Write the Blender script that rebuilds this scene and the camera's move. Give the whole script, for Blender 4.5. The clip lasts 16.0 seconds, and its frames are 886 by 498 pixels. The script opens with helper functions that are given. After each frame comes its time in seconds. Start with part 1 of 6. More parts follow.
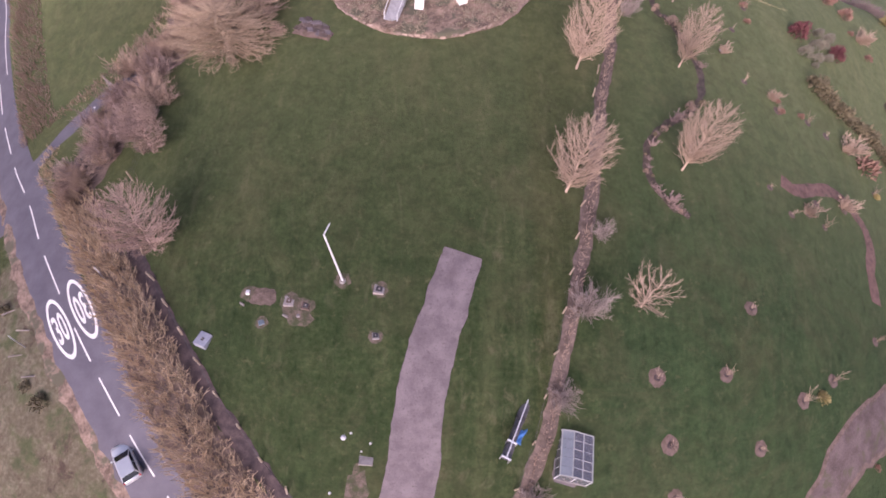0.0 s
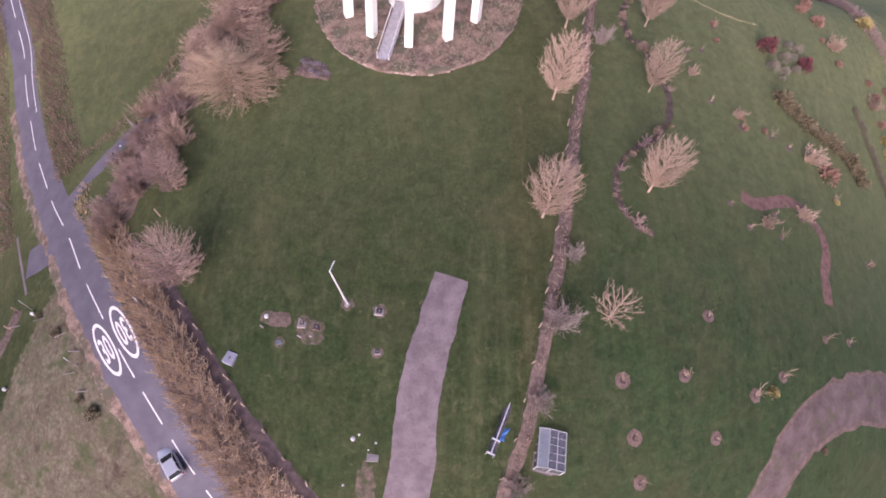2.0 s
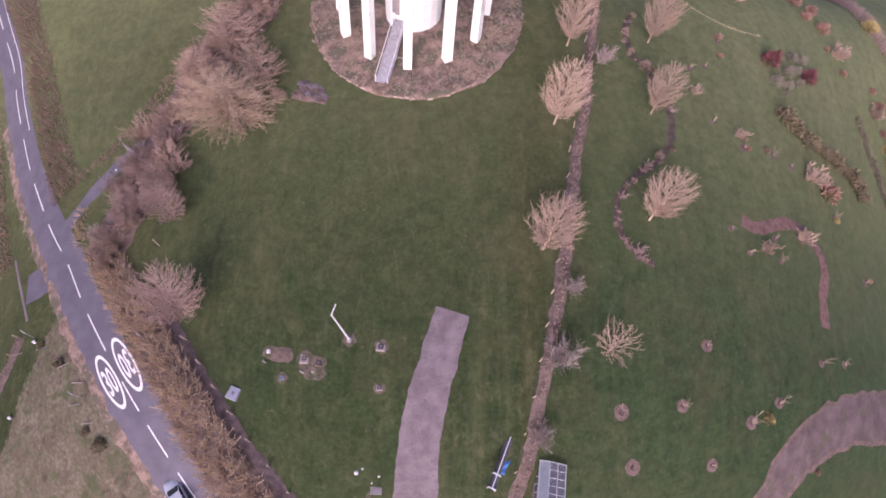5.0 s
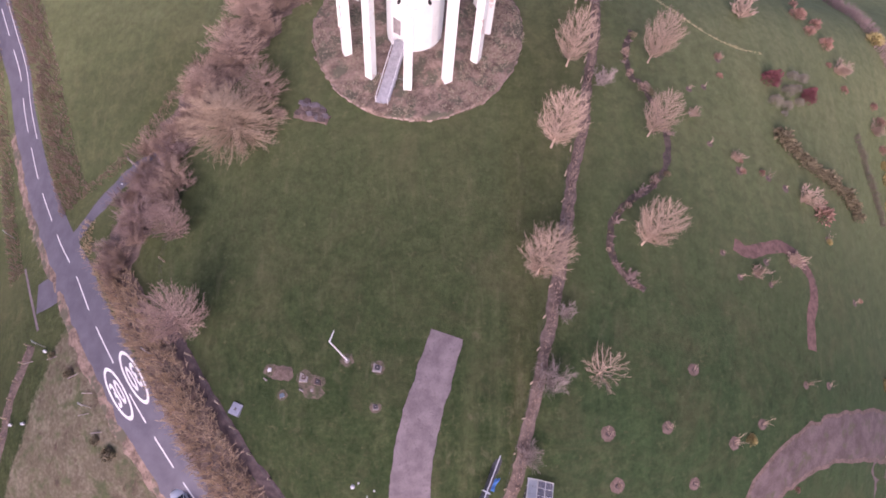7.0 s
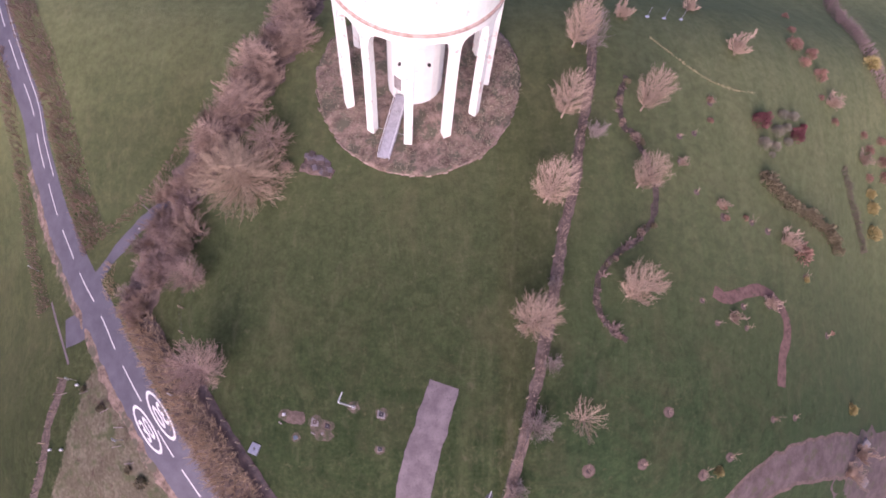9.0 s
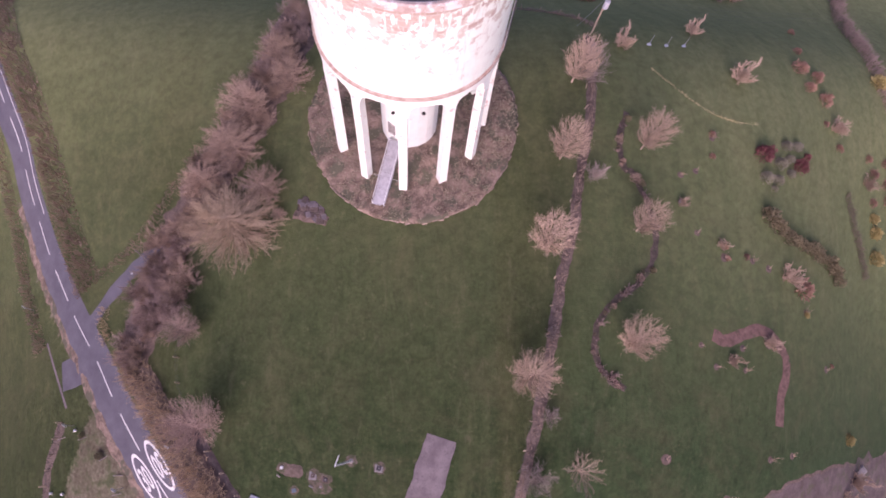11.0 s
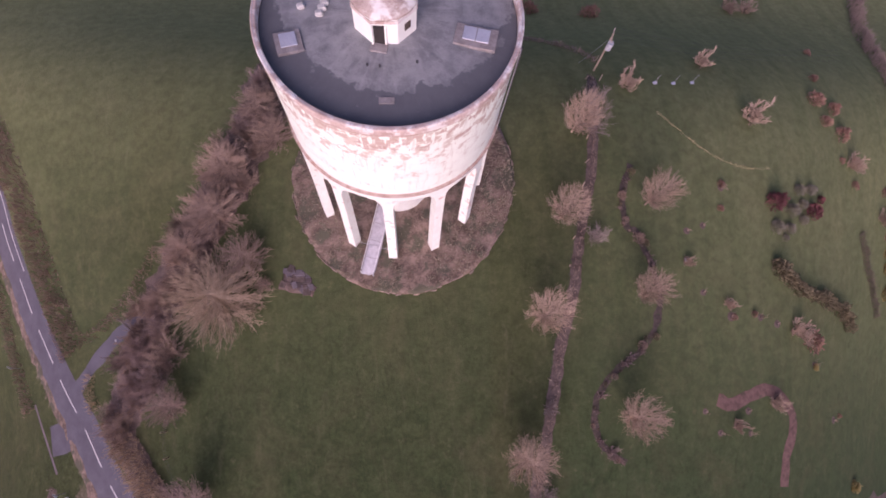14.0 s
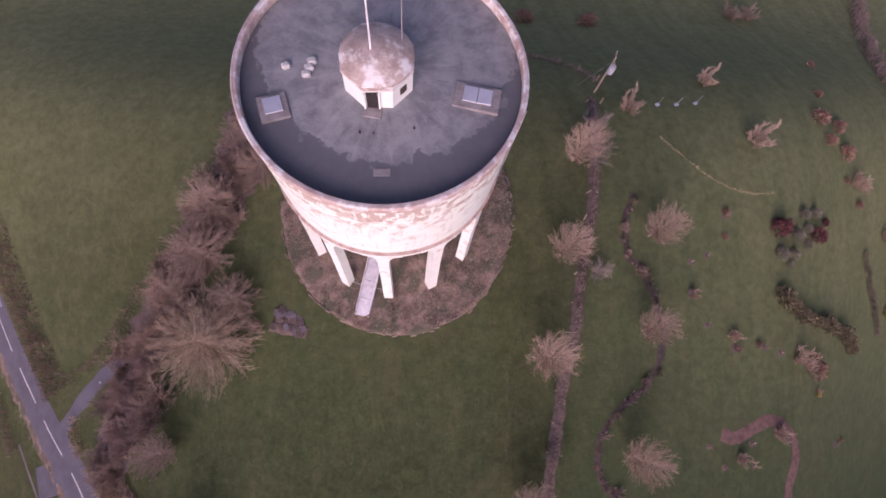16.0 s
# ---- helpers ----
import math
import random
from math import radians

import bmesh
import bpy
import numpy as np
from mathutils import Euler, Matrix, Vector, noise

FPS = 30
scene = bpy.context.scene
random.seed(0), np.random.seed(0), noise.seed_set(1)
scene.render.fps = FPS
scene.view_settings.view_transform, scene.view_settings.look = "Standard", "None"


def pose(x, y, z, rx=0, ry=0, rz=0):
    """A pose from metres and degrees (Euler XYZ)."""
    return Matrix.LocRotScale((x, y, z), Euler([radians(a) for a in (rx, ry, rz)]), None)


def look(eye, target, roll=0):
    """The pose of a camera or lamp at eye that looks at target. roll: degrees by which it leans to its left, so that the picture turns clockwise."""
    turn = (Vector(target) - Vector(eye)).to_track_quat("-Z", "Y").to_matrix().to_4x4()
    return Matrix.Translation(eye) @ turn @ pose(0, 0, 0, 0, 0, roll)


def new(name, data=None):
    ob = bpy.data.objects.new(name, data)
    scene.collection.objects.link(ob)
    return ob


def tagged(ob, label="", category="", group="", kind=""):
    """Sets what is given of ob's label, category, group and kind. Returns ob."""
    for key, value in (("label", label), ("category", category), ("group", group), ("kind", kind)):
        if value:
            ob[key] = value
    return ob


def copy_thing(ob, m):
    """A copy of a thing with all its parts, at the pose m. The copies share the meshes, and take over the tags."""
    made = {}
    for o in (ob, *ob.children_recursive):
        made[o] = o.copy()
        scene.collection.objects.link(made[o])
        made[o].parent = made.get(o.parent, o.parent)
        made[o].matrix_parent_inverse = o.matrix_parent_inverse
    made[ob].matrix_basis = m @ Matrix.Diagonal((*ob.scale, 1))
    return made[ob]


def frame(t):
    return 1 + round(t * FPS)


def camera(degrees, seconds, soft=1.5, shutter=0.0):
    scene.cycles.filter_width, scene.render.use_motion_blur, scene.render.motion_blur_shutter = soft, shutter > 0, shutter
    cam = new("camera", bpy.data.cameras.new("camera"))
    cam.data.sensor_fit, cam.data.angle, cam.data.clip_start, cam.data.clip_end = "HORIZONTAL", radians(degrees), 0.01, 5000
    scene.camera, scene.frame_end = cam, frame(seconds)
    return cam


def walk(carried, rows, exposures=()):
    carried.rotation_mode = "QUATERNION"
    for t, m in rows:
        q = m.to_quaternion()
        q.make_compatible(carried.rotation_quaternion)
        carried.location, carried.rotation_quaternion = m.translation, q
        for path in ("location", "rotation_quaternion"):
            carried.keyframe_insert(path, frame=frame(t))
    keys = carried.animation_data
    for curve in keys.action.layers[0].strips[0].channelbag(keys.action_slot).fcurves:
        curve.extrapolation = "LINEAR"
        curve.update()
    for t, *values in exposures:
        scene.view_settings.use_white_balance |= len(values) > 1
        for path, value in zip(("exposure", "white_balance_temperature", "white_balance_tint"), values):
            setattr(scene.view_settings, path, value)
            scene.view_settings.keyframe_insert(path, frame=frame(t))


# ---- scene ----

# ---- camera ----
cam = camera(84, 16.0, soft=1.75)
# seconds, place in metres, turn in degrees
PATH = [
    (0.0, -1.18, -2.63, 37.17, 34.44, -5.79, -0.53),
    (0.5, -0.96, -2.48, 39.38, 33.63, -5.48, -0.42),
    (1.0, -0.72, -2.47, 41.48, 33.08, -5.03, -0.76),
    (1.5, -0.38, -2.43, 43.60, 32.55, -4.44, -1.39),
    (2.0, -0.14, -2.36, 45.34, 32.12, -4.19, -1.41),
    (2.5, 0.01, -2.34, 46.19, 31.95, -4.04, -1.49),
    (3.0, 0.01, -1.95, 46.74, 31.73, -3.98, -1.63),
    (3.5, -0.33, -0.69, 47.34, 31.06, -4.26, -1.40),
    (4.0, -0.58, 0.88, 47.91, 30.36, -4.25, -1.89),
    (6.5, -0.18, 5.03, 50.27, 28.29, -4.42, -1.14),
    (7.0, 0.10, 6.27, 52.01, 27.40, -4.33, -0.77),
    (7.5, -0.06, 8.07, 53.99, 26.29, -4.46, -0.54),
    (8.0, -0.11, 10.15, 56.16, 25.11, -4.46, -0.44),
    (8.5, -0.09, 12.30, 58.39, 24.01, -4.38, -0.42),
    (9.0, -0.01, 15.26, 60.90, 22.44, -4.22, -0.47),
    (11.5, 0.56, 25.71, 63.37, 19.88, -3.97, -0.86),
    (12.0, 0.88, 27.61, 63.55, 19.50, -3.81, -0.79),
    (12.5, 1.56, 29.61, 64.16, 18.90, -3.48, -0.88),
    (13.0, 1.45, 32.10, 64.01, 18.22, -3.61, -1.15),
    (13.5, 1.57, 34.76, 64.40, 17.19, -3.63, -1.32),
    (14.0, 1.94, 36.69, 64.46, 16.73, -3.42, -1.47),
    (14.5, 2.34, 38.77, 64.63, 16.08, -3.23, -1.49),
    (15.0, 2.61, 40.71, 64.82, 15.48, -3.13, -1.50),
    (15.5, 1.72, 42.44, 63.90, 15.16, -4.09, -1.55),
    (16.0, 1.60, 43.65, 63.90, 14.97, -4.11, -2.36),
]
EXPOSURES = [(0.0, 0.33, 6150, 38), (4.0, 0.32, 6100, 42), (9.0, 0.29, 6100, 45), (12.5, -0.06, 6240, 48), (16.0, -0.26, 6300, 50)]
walk(cam, [(row[0], pose(*row[1:])) for row in PATH], EXPOSURES)

# ---- light ----
SUN_ELEVATION, SUN_AZIMUTH = 26.0, 195.0   # degrees; azimuth clockwise from north (+y)
world = bpy.data.worlds.new("sky")
scene.world = world
world.use_nodes = True
wn = world.node_tree
sky = wn.nodes.new("ShaderNodeTexSky")
sky.sky_type = "NISHITA"
sky.sun_disc = False
sky.sun_elevation = radians(SUN_ELEVATION)
sky.sun_rotation = radians(SUN_AZIMUTH)
sky.air_density, sky.dust_density = 1.0, 3.0
wn.nodes["Background"].inputs["Strength"].default_value = 0.15
wn.links.new(sky.outputs["Color"], wn.nodes["Background"].inputs["Color"])
sun = new("sun", bpy.data.lights.new("sun", "SUN"))
sun.data.energy, sun.data.angle, sun.data.color = 2.45, radians(50), (1.0, 0.955, 0.93)
_a, _e = radians(SUN_AZIMUTH), radians(SUN_ELEVATION)
sun.matrix_world = look((0, 0, 200), (-math.sin(_a) * math.cos(_e) * 100, -math.cos(_a) * math.cos(_e) * 100, 200 - math.sin(_e) * 100))


# ---- the lie of the land ----
def soft_end(a, lo, hi, w):
    if a > hi - w:
        return hi - w + w * math.tanh((a - hi + w) / w)
    if a < lo + w:
        return lo + w + w * math.tanh((a - lo - w) / w)
    return a


def gz(x, y):
    """Height of the ground, bent into a rise to fit the camera's view."""
    u, v = soft_end(x / 36, -2.4, 2.6, 0.7), soft_end((y - 25.2) / 36, -1.3, 2.2, 0.6)
    return (-5.285 * u * u - 7.635 * v * v + 0.814 * u * v + 9.109 * v * v * v + 0.048 * u * u * v + 0.087 * u * u * u - 1.491 * u * v * v - 0.217 * u * u * u * u + 1.472 * u * u * v * v - 4.276 * v * v * v * v + 3.645 * u + 8.963 * v)


# ---- building helpers ----
def mesh_object(name, verts, faces, material, parent=None, label="", smooth=False):
    me = bpy.data.meshes.new(name)
    me.from_pydata([tuple(v) for v in verts], [], [tuple(f) for f in faces])
    me.update()
    if smooth:
        me.polygons.foreach_set("use_smooth", [True] * len(me.polygons))
    if material:
        for m in (material if isinstance(material, (list, tuple)) else [material]):
            me.materials.append(m)
    ob = new(name, me)
    if parent is not None:
        ob.parent = parent
    if label:
        ob["label"] = label
    return ob


def part(name, bm, material, parent, label="", smooth=False, bevel=0.0):
    """One bmesh as one mesh object under a thing or a part."""
    if bevel:
        bmesh.ops.bevel(bm, geom=list(bm.edges), offset=bevel, segments=1, affect="EDGES", clamp_overlap=True)
    me = bpy.data.meshes.new(name)
    bm.to_mesh(me)
    bm.free()
    if smooth:
        me.polygons.foreach_set("use_smooth", [True] * len(me.polygons))
    me.materials.append(material)
    ob = new(name, me)
    if parent is not None:
        ob.parent = parent
    if label:
        ob["label"] = label
    return ob


def box(sx, sy, sz, m=None, bm=None):
    """A box of that size round the origin of m."""
    bm = bm or bmesh.new()
    bmesh.ops.create_cube(bm, size=1.0, matrix=(m or Matrix()) @ Matrix.Diagonal((sx, sy, sz, 1)))
    return bm


def rod(p0, p1, r0, r1=None, n=8, bm=None):
    """A tapered round bar from p0 to p1."""
    bm = bm or bmesh.new()
    p0, p1 = Vector(p0), Vector(p1)
    d = p1 - p0
    m = Matrix.Translation((p0 + p1) / 2) @ d.to_track_quat("Z", "Y").to_matrix().to_4x4()
    bmesh.ops.create_cone(bm, cap_ends=True, segments=n, radius1=r0, radius2=r0 if r1 is None else r1, depth=d.length, matrix=m)
    return bm


def lathe(profile, n, material, name, parent=None, label="", smooth=False, offset=0.0, closed=False):
    """A turned shape: profile is a list of (radius, height)."""
    verts, faces = [], []
    for r, z in profile:
        for i in range(n):
            a = 2 * math.pi * i / n + offset
            verts.append((r * math.sin(a), -r * math.cos(a), z))
    k = len(profile)
    for j in range(k - 1 + (1 if closed else 0)):
        for i in range(n):
            a, b = j * n, ((j + 1) % k) * n
            faces.append((a + i, a + (i + 1) % n, b + (i + 1) % n, b + i))
    if not closed:
        faces.append(tuple(range(n))[::-1])
        faces.append(tuple((k - 1) * n + i for i in range(n)))
    return mesh_object(name, verts, faces, material, parent, label, smooth)


def empty(name, x, y, z=None, turn=0.0):
    ob = new(name)
    ob.empty_display_size = 0.3
    ob.matrix_world = pose(x, y, gz(x, y) if z is None else z, 0, 0, turn)
    return ob


def smooth_line(pts, step=1.0):
    """A smooth line through the points, cut into even steps."""
    pts = [Vector((p[0], p[1])) for p in pts]
    full = [2 * pts[0] - pts[1]] + pts + [2 * pts[-1] - pts[-2]]
    out = []
    for i in range(1, len(full) - 2):
        a, b, c, d = full[i - 1:i + 3]
        n = max(2, int((c - b).length / step))
        for k in range(n):
            t = k / n
            out.append(0.5 * ((2 * b) + (c - a) * t + (2 * a - 5 * b + 4 * c - d) * t * t + (3 * b - a - 3 * c + d) * t ** 3))
    out.append(pts[-1])
    return out


def across(line, i):
    a, b = line[max(0, i - 1)], line[min(len(line) - 1, i + 1)]
    d = (b - a).normalized()
    return Vector((d.y, -d.x))


def ribbon(name, line, left, right, material, lift=0.03, cols=4, wobble=0.0, parent=None, label="", seed=1):
    """A strip of ground cover along a line, draped on the land. left and right may be functions of the way along it (0 to 1)."""
    verts, faces = [], []
    n = len(line)
    for i, c in enumerate(line):
        s, t = across(line, i), i / (n - 1)
        l = left(t) if callable(left) else left
        r = right(t) if callable(right) else right
        l += wobble * noise.noise((c.x * 0.6, c.y * 0.6, seed)) + wobble * 0.5 * noise.noise((c.x * 2, c.y * 2, seed))
        r += wobble * noise.noise((c.x * 0.6, c.y * 0.6, seed + 7)) + wobble * 0.5 * noise.noise((c.x * 2, c.y * 2, seed + 7))
        for k in range(cols + 1):
            q = c + s * (-l + (l + r) * k / cols)
            verts.append((q.x, q.y, gz(q.x, q.y) + (lift if 0 < k < cols else lift * 0.4)))
    w = cols + 1
    for i in range(n - 1):
        for k in range(cols):
            faces.append((i * w + k, i * w + k + 1, (i + 1) * w + k + 1, (i + 1) * w + k))
    return mesh_object(name, verts, faces, material, parent, label)


def patch(name, cx, cy, rx, ry, material, lift=0.03, turn=0.0, wobble=0.15, square=False, parent=None, label="", n=20, seed=0):
    """A small patch of ground cover, round or four-sided, draped on the land."""
    rnd = random.Random(seed + int(cx * 7 + cy * 13))
    verts, faces = [(cx, cy, gz(cx, cy) + lift * 1.3)], []
    ca, sa = math.cos(radians(turn)), math.sin(radians(turn))
    for ring in (0.5, 1.0):
        for i in range(n):
            a = 2 * math.pi * i / n
            x, y = math.cos(a), math.sin(a)
            if square:
                k = max(abs(x), abs(y))
                x, y = x / k, y / k
            f = ring * (1 + (wobble * rnd.uniform(-1, 1) if ring == 1 else 0))
            dx, dy = x * rx * f, y * ry * f
            px, py = cx + dx * ca - dy * sa, cy + dx * sa + dy * ca
            verts.append((px, py, gz(px, py) + (lift if ring < 1 else lift * 0.4)))
    for i in range(n):
        j = (i + 1) % n
        faces.append((0, 1 + i, 1 + j))
        faces.append((1 + i, 1 + n + i, 1 + n + j, 1 + j))
    return mesh_object(name, verts, faces, material, parent, label)


class Twigs:
    """Gathers thin tapered three-sided sticks into one mesh."""

    def __init__(self):
        self.v, self.f = [], []

    def stick(self, a, b, ra, rb, n=3):
        d = b - a
        if d.length < 1e-5:
            return
        d.normalize()
        u = d.orthogonal().normalized()
        w = d.cross(u)
        k = len(self.v)
        for c, r in ((a, ra), (b, rb)):
            for i in range(n):
                t = 2 * math.pi * i / n
                self.v.append(c + (u * math.cos(t) + w * math.sin(t)) * r)
        for i in range(n):
            j = (i + 1) % n
            self.f.append((k + i, k + j, k + n + j, k + n + i))

    def make(self, name, material, parent=None, label="", smooth=False):
        return mesh_object(name, self.v, self.f, material, parent, label, smooth)


# ---- materials ----
def material(name):
    m = bpy.data.materials.new(name)
    m.use_nodes = True
    return m, m.node_tree.nodes, m.node_tree.links, m.node_tree.nodes["Principled BSDF"]


def noise_tex(nodes, links, scale, detail=6.0, rough=0.6, vector=None, distortion=0.0):
    t = nodes.new("ShaderNodeTexNoise")
    t.inputs["Scale"].default_value, t.inputs["Detail"].default_value = scale, detail
    t.inputs["Roughness"].default_value, t.inputs["Distortion"].default_value = rough, distortion
    if vector is not None:
        links.new(vector, t.inputs["Vector"])
    return t.outputs["Fac"]


def ramp(nodes, links, fac, stops):
    r = nodes.new("ShaderNodeValToRGB")
    el = r.color_ramp.elements
    while len(el) < len(stops):
        el.new(0.5)
    for e, (p, c) in zip(el, stops):
        e.position = p
        e.color = (*c, 1) if len(c) == 3 else c
    links.new(fac, r.inputs["Fac"])
    return r.outputs["Color"]


def mixed(nodes, links, fac, a, b, mode="MIX"):
    m = nodes.new("ShaderNodeMix")
    m.data_type, m.blend_type = "RGBA", mode
    for value, k in ((fac, 0), (a, 6), (b, 7)):
        if isinstance(value, (int, float)):
            m.inputs[k].default_value = value
        elif isinstance(value, tuple):
            m.inputs[k].default_value = (*value, 1)
        else:
            links.new(value, m.inputs[k])
    return m.outputs[2]


def maths(nodes, links, op, a, b=0.0, c=None):
    m = nodes.new("ShaderNodeMath")
    m.operation = op
    for k, value in enumerate((a, b) if c is None else (a, b, c)):
        if isinstance(value, (int, float)):
            m.inputs[k].default_value = value
        else:
            links.new(value, m.inputs[k])
    return m.outputs[0]


def edge(nodes, links, fac, lo, hi):
    m = nodes.new("ShaderNodeMapRange")
    m.interpolation_type = "SMOOTHSTEP"
    links.new(fac, m.inputs["Value"])
    m.inputs["From Min"].default_value, m.inputs["From Max"].default_value = lo, hi
    return m.outputs["Result"]


def place(nodes, kind="Object"):
    return nodes.new("ShaderNodeTexCoord").outputs[kind]


def world_place(nodes):
    return nodes.new("ShaderNodeNewGeometry").outputs["Position"]


def surface(name, dark, light, scale=3.0, fine=30.0, rough=0.8, bump=0.3, metal=0.0, stain=None, stain_scale=0.8, stain_at=(0.55, 0.7), vary=0.0, by_world=False):
    """A weathered surface: two colours mottled at two scales, stains of a third one, and fine relief."""
    m, nodes, links, bsdf = material(name)
    at = world_place(nodes) if by_world else place(nodes)
    a = noise_tex(nodes, links, scale, vector=at)
    b = noise_tex(nodes, links, fine, 3.0, vector=at)
    fac = edge(nodes, links, maths(nodes, links, "ADD", maths(nodes, links, "MULTIPLY", a, 0.65), maths(nodes, links, "MULTIPLY", b, 0.35)), 0.35, 0.65)
    col = mixed(nodes, links, fac, dark, light)
    if stain:
        c = noise_tex(nodes, links, stain_scale, 8.0, 0.65, vector=at)
        col = mixed(nodes, links, edge(nodes, links, c, *stain_at), col, stain)
    if vary:
        info = nodes.new("ShaderNodeObjectInfo").outputs["Random"]
        hsv = nodes.new("ShaderNodeHueSaturation")
        links.new(col, hsv.inputs["Color"])
        links.new(maths(nodes, links, "MULTIPLY_ADD", info, 2 * vary, 1 - vary), hsv.inputs["Value"])
        col = hsv.outputs["Color"]
    links.new(col, bsdf.inputs["Base Color"])
    bsdf.inputs["Roughness"].default_value, bsdf.inputs["Metallic"].default_value = rough, metal
    if bump:
        bp = nodes.new("ShaderNodeBump")
        bp.inputs["Strength"].default_value, bp.inputs["Distance"].default_value = bump, 0.03
        links.new(b, bp.inputs["Height"])
        links.new(bp.outputs["Normal"], bsdf.inputs["Normal"])
    return m


def bark_material(name, dark, light, vary=0.12):
    m, nodes, links, bsdf = material(name)
    a = noise_tex(nodes, links, 2.0, 4.0, vector=place(nodes))
    island = nodes.new("ShaderNodeNewGeometry").outputs["Random Per Island"]
    col = mixed(nodes, links, maths(nodes, links, "ADD", maths(nodes, links, "MULTIPLY", a, 0.5), maths(nodes, links, "MULTIPLY", island, 0.5)), dark, light)
    info = nodes.new("ShaderNodeObjectInfo").outputs["Random"]
    hsv = nodes.new("ShaderNodeHueSaturation")
    links.new(col, hsv.inputs["Color"])
    links.new(maths(nodes, links, "MULTIPLY_ADD", info, 2 * vary, 1 - vary), hsv.inputs["Value"])
    links.new(hsv.outputs["Color"], bsdf.inputs["Base Color"])
    bsdf.inputs["Roughness"].default_value = 0.85
    return m


def ground_material():
    """Grass with mowing lines, worn and dry patches, and bare soil where the cover attribute says so."""
    m, nodes, links, bsdf = material("grass_and_soil")
    at = world_place(nodes)
    broad = noise_tex(nodes, links, 0.035, 4.0, vector=at)
    mid = noise_tex(nodes, links, 0.25, 6.0, 0.65, vector=at)
    fine = noise_tex(nodes, links, 2.2, 6.0, 0.7, vector=at)
    blade = noise_tex(nodes, links, 14.0, 3.0, 0.7, vector=at)
    grass = ramp(nodes, links, maths(nodes, links, "ADD", maths(nodes, links, "MULTIPLY", mid, 0.40), maths(nodes, links, "MULTIPLY", fine, 0.60)),
                 [(0.34, (0.012, 0.020, 0.007)), (0.46, (0.024, 0.036, 0.012)), (0.55, (0.040, 0.053, 0.020)), (0.68, (0.088, 0.093, 0.044))])
    grass = mixed(nodes, links, edge(nodes, links, blade, 0.35, 0.75), grass, mixed(nodes, links, 0.5, grass, (0.058, 0.070, 0.031)))
    # mowing lines run north and south
    stretch = nodes.new("ShaderNodeMapping")
    stretch.inputs["Scale"].default_value = (0.42, 0.022, 0.0)
    stretch.inputs["Rotation"].default_value = (0, 0, radians(-14))
    links.new(at, stretch.inputs["Vector"])
    lines = noise_tex(nodes, links, 1.0, 3.0, 0.6, vector=stretch.outputs["Vector"])
    dry = mixed(nodes, links, maths(nodes, links, "MULTIPLY", edge(nodes, links, lines, 0.44, 0.74), 0.55), grass, (0.105, 0.100, 0.050))
    cover = nodes.new("ShaderNodeAttribute")
    cover.attribute_name = "cover"
    sep = nodes.new("ShaderNodeSeparateColor")
    links.new(cover.outputs["Color"], sep.inputs["Color"])
    soil_amount, dry_amount, lush_amount = sep.outputs[0], sep.outputs[1], sep.outputs[2]
    col = mixed(nodes, links, edge(nodes, links, maths(nodes, links, "ADD", dry_amount, maths(nodes, links, "MULTIPLY", maths(nodes, links, "SUBTRACT", mid, 0.5), 1.2)), 0.25, 0.85), grass, dry)
    col = mixed(nodes, links, maths(nodes, links, "MULTIPLY", edge(nodes, links, broad, 0.45, 0.65), 0.5), col, (0.044, 0.055, 0.023))
    col = mixed(nodes, links, maths(nodes, links, "MULTIPLY", lush_amount, 0.75), col, mixed(nodes, links, fine, (0.018, 0.045, 0.019), (0.047, 0.082, 0.039)))
    # soft mown bands on the lusher lawn
    bands = maths(nodes, links, "MULTIPLY", edge(nodes, links, lines, 0.42, 0.62), maths(nodes, links, "MULTIPLY", lush_amount, 0.16))
    col = mixed(nodes, links, bands, col, (0.072, 0.112, 0.044))
    # short streaks of thin and thick growth
    grain = nodes.new("ShaderNodeMapping")
    grain.inputs["Scale"].default_value = (1.0, 0.22, 1.0)
    grain.inputs["Rotation"].default_value = (0, 0, radians(-12))
    links.new(at, grain.inputs["Vector"])
    streak = noise_tex(nodes, links, 0.8, 7.0, 0.72, vector=grain.outputs["Vector"], distortion=0.5)
    col = mixed(nodes, links, maths(nodes, links, "MULTIPLY", edge(nodes, links, streak, 0.52, 0.72), maths(nodes, links, "MULTIPLY_ADD", dry_amount, 0.95, 0.12)), col, (0.112, 0.106, 0.062))
    col = mixed(nodes, links, maths(nodes, links, "MULTIPLY", edge(nodes, links, streak, 0.48, 0.30), 0.65), col, (0.012, 0.025, 0.010))
    # worn brownish blotches
    worn = noise_tex(nodes, links, 0.11, 7.0, 0.72, vector=at, distortion=0.6)
    col = mixed(nodes, links, maths(nodes, links, "MULTIPLY", edge(nodes, links, worn, 0.44, 0.72), 0.55), col, (0.074, 0.072, 0.038))
    col = mixed(nodes, links, maths(nodes, links, "MULTIPLY", edge(nodes, links, noise_tex(nodes, links, 0.9, 6.0, 0.75, vector=at), 0.57, 0.72), 0.65), col, (0.112, 0.108, 0.058))
    # lighter colour painted on far ground for grazing brightness, haze and dim slopes
    lightening = nodes.new("ShaderNodeAttribute")
    lightening.attribute_name = "far_lightening"
    far_col = mixed(nodes, links, mid, (0.205, 0.225, 0.105), (0.310, 0.320, 0.160))
    drill = nodes.new("ShaderNodeMapping")
    drill.inputs["Scale"].default_value = (0.03, 0.38, 0.0)
    drill.inputs["Rotation"].default_value = (0, 0, radians(12))
